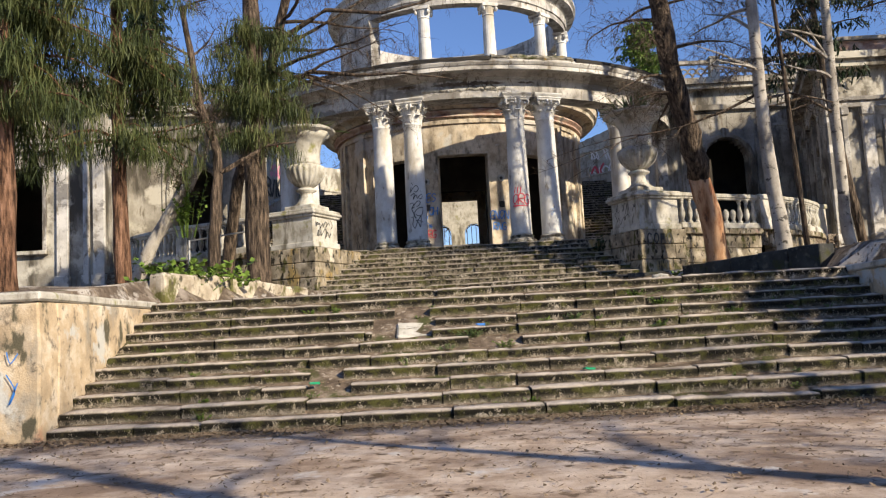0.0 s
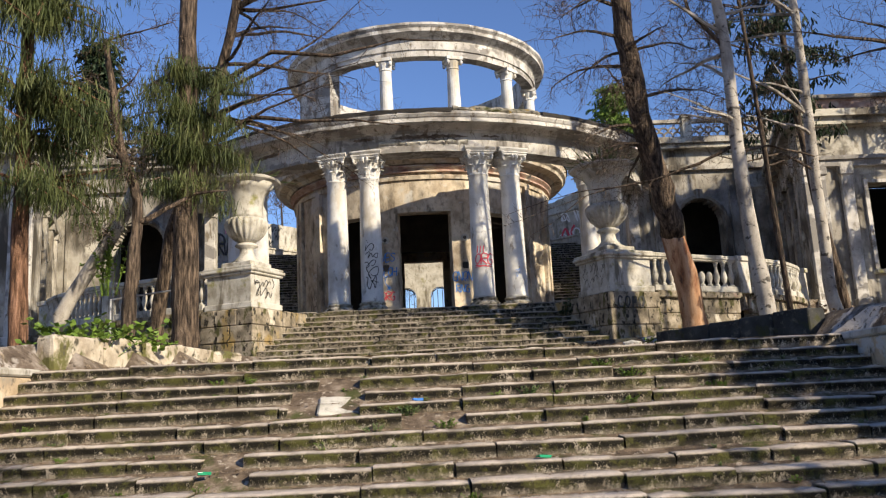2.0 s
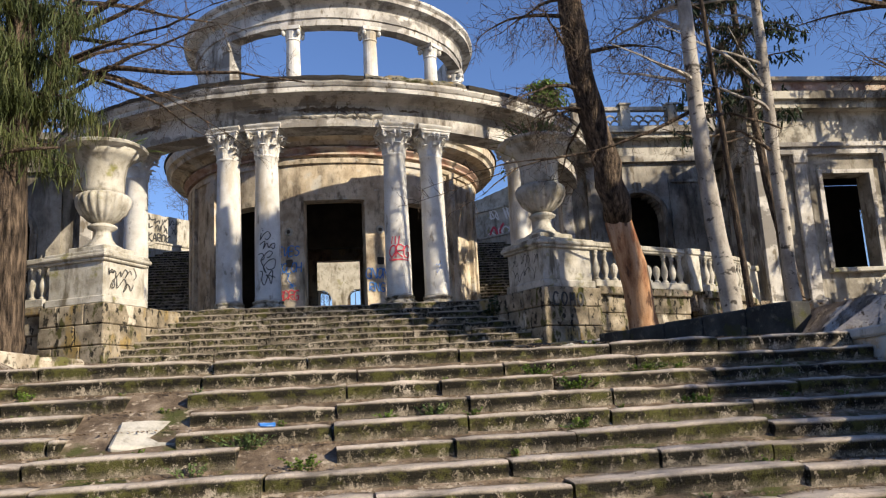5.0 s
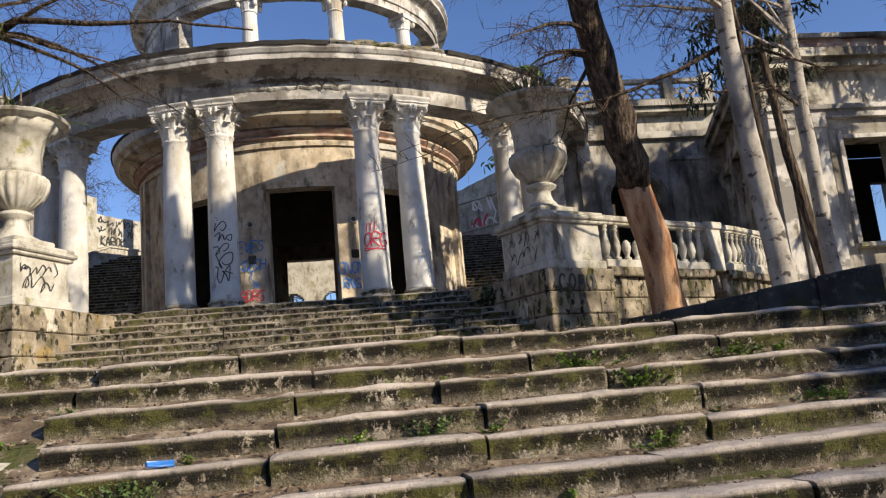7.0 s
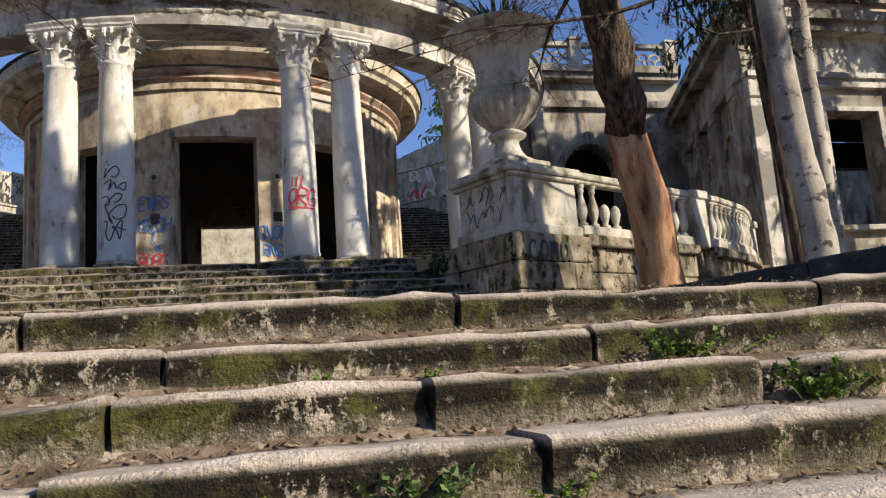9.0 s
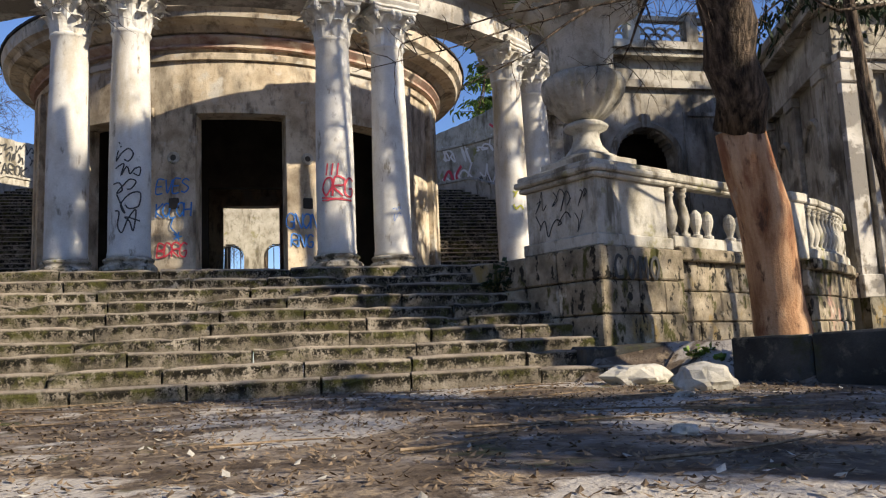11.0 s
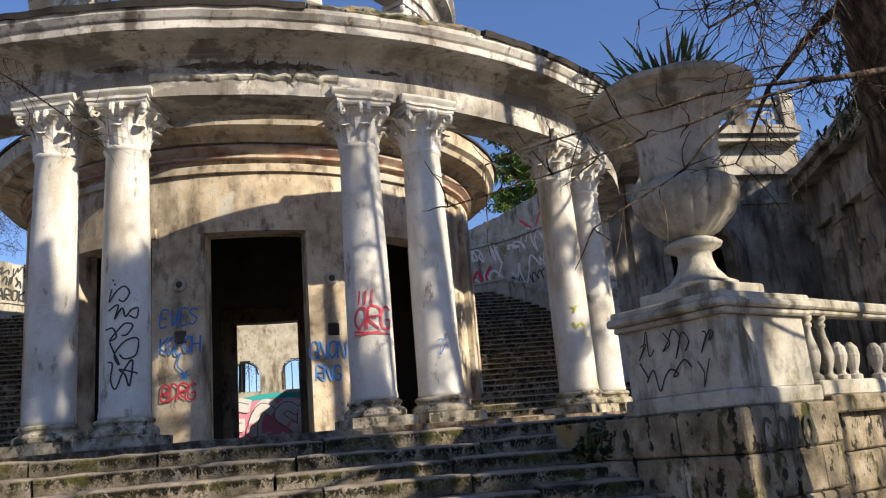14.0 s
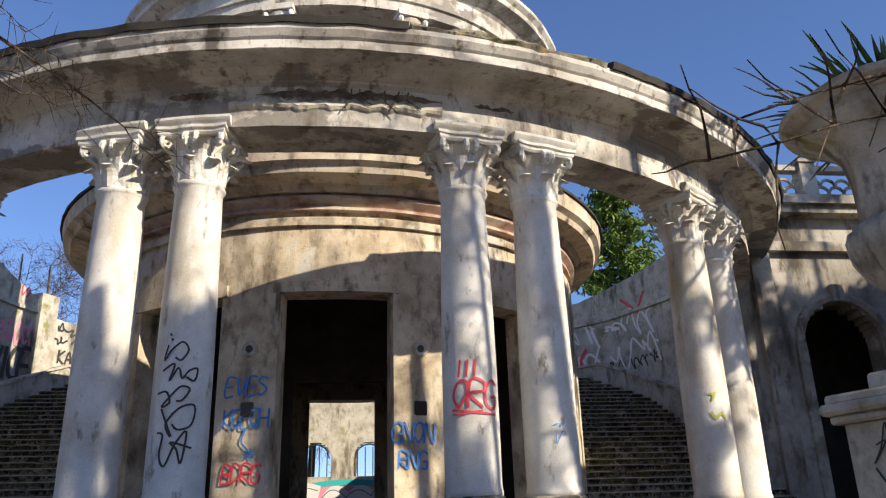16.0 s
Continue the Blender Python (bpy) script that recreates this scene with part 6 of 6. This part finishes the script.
def shrub(name, label, x, y, z, w, d, h, count, size, mat, seed, category="plant", group=""):
    r = random.Random(seed)
    ob = thing(name, label, category, group, at=(x, y, z))
    stems, bm = bmesh.new(), bmesh.new()
    for k in range(max(3, count // 14)):
        tip = Vector((r.gauss(0, w * 0.45), r.gauss(0, d * 0.45), h * r.uniform(0.3, 1)))
        root = Vector((tip.x * 0.35, tip.y * 0.35, -0.04))
        mid = root.lerp(tip, 0.55) + Vector((0, 0, h * 0.12))
        tube(stems, [root, mid, tip], [size * 0.06 + 0.002, size * 0.05 + 0.0015, 0.001], 3)
        for m in range(14):
            t = r.uniform(0.25, 1)
            leaf_card(bm, r, (root.lerp(mid, t * 2) if t < 0.5 else mid.lerp(tip, t * 2 - 1)), size * r.uniform(0.6, 1.3), 0.6)
    stuff_part("stem_mass", stems, mat, ob, "thin green stems")
    stuff_part("foliage", bm, mat, ob, "small green leaves")
    return ob


rp = random.Random(77)
shrub("bush", "low evergreen bush with pointed leaves behind the low wall", -5.6, 17.2, 2.35, 1.5, 0.9, 0.8, 560, 0.14, M_LEAF, 1, "bush")
shrub("bush", "low evergreen bush with pointed leaves behind the low wall", -5.2, 18.6, 2.4, 0.9, 0.7, 0.7, 280, 0.14, M_LEAF, 2, "bush")
shrub("weed", "green ground plants growing behind the low wall", 6.45, 21.9, 2.3, 0.5, 0.5, 0.25, 420, 0.07, M_LEAF, 3, "plant")
shrub("ivy", "dark ivy clinging to the leaning trunk", -7.0, 21.85, 4.2, 0.5, 0.3, 1.9, 420, 0.1, M_LEAF, 4, "plant")
shrub("ivy", "dark creeper hanging over the stair side wall", 4.9, 24.9, 3.3, 0.3, 0.9, 0.55, 560, 0.08, M_CEDAR, 5, "plant")
shrub("bush", "dry tangled undergrowth beside the bank", 8.6, 17.8, 2.3, 1.2, 1.0, 0.5, 240, 0.09, M_DEBRIS, 6, "bush")
# weeds rooted in the joints of the steps
spots = [(2.15, 8, 0.5), (3.4, 10, 0.55), (3.75, 9, 0.6), (2.55, 8, 0.25), (3.55, 7, 0.45), (0.4, 7, 0.6), (0.9, 6, 0.5), (-0.6, 5, 0.5)]
for k in range(46):
    spots.append((rp.uniform(XL + 0.2, XR - 0.6), rp.randint(2, 10), rp.uniform(0.12, 0.38)))
for i, (x, k, sz) in enumerate(spots):
    shrub("weed", "small bright green weed rooted in a step joint", x, Y_FOOT + TREAD * (k - 1) - 0.03, RISE * (k - 1) + 0.005, sz * 0.5, 0.05, sz * 0.26, int(40 + sz * 420), 0.014 + sz * 0.022, M_LEAF if i % 5 else M_YUCCA, 200 + i, "plant", "weeds in the steps")


def litter(name, label, count, area, size, seed, mat):
    r = random.Random(seed)
    bm = bmesh.new()
    for k in range(count):
        x, y, z = area(r)
        a, ln = r.uniform(0, 6.28), size * r.uniform(0.5, 1.4)
        d, s = Vector((math.cos(a), math.sin(a), r.uniform(-0.1, 0.35))) * ln, Vector((-math.sin(a), math.cos(a), r.uniform(-0.3, 0.3))) * ln * 0.3
        p = Vector((x, y, z + 0.012))
        bm.faces.new([bm.verts.new(v) for v in (p - d * 0.5, p - s, p + d * 0.5 + Vector((0, 0, 0.01)), p + s)])
    ob = part(name, bm, mat)
    tagged(ob, label, "leaf litter", kind="stuff")


def step_area(r):
    k = r.randint(0, 10)
    return r.uniform(XL, XR), Y_FOOT + TREAD * (k + 1) - abs(r.gauss(0, 0.08)) - 0.02, RISE * (k + 1)


def land_area(r):
    x, y = r.uniform(-4.5, 6.5), r.uniform(15.3, 22.2)
    return x, y, ground_height(x, y)


def foot_area(r):
    x = r.uniform(-6, 8)
    return x, 10.95 - abs(r.gauss(0, 0.32)) + 0.05, 0.03


def yard_area(r):
    x, y = r.uniform(-9, 10), r.uniform(3, 10.8)
    return x, y, ground_height(x, y) + 0.005


litter("fallen_leaves", "dry brown leaves in the corners of the steps", 9000, step_area, 0.032, 1, M_DEBRIS)
litter("fallen_leaves", "dry brown leaves and chips over the landing", 11000, land_area, 0.042, 2, M_DEBRIS)
litter("fallen_leaves", "dry brown leaves heaped at the foot of the steps", 6500, foot_area, 0.06, 3, M_DEBRIS)
litter("fallen_leaves", "scattered dry leaves over the yard", 5000, yard_area, 0.05, 4, M_DEBRIS)
litter("fallen_leaves", "pale chips of stone over the landing", 700, land_area, 0.05, 5, M_PALE)
for k in range(26):
    x, y = rp.uniform(-3.5, 6), rp.uniform(15.8, 22)
    a, ln = rp.uniform(-0.5, 0.5), rp.uniform(0.4, 1.6)
    z = ground_height(x, y) + 0.025
    pts = [Vector((x + math.cos(a) * ln * t, y + math.sin(a) * ln * t + 0.05 * math.sin(t * 5 + k), z)) for t in (0, 0.3, 0.6, 1)]
    tagged(part("fallen_twig", tube(bmesh.new(), pts, [0.01, 0.009, 0.007, 0.004], 5), M_DEBRIS), "dry grey-brown twig lying on the landing", "twig", "fallen twigs")
# pipe rail
rail = thing("pipe_railing", "thin grey galvanised pipe railing on the bank", "railing")
part("post", tube(bmesh.new(), [Vector((-7.1, 22.4, 2.4)), Vector((-7.1, 22.4, 4.15))], [0.035, 0.035], 8), M_METAL, rail)
part("rail", tube(bmesh.new(), [Vector((-7.1, 22.4, 4.13)), Vector((-5.3, 22.5, 4.35))], [0.025, 0.025], 8), M_METAL, rail)
# bits of rubbish
for nm, lab, x, k, mat, w in (("glass_shard", "green glass shard on a step", 2.05, 3, M_GLASSG, 0.09), ("glass_shard", "green glass bottle shard on a step", -2.0, 3, M_GLASSG, 0.08), ("plastic_scrap", "crumpled blue plastic scrap on a step", 0.55, 7, M_BLUEPL, 0.08)):
    bm = rough_up(box(-w, w, -w * 0.6, w * 0.6, 0, 0.03, bevel=0.008), 0.02, 14, 1)
    ob = tagged(part(nm, bm, mat), lab, "rubbish")
    ob.matrix_basis = pose(x, Y_FOOT + TREAD * (k - 1) + 0.15, RISE * k + 0.003, 6, 4, 30)
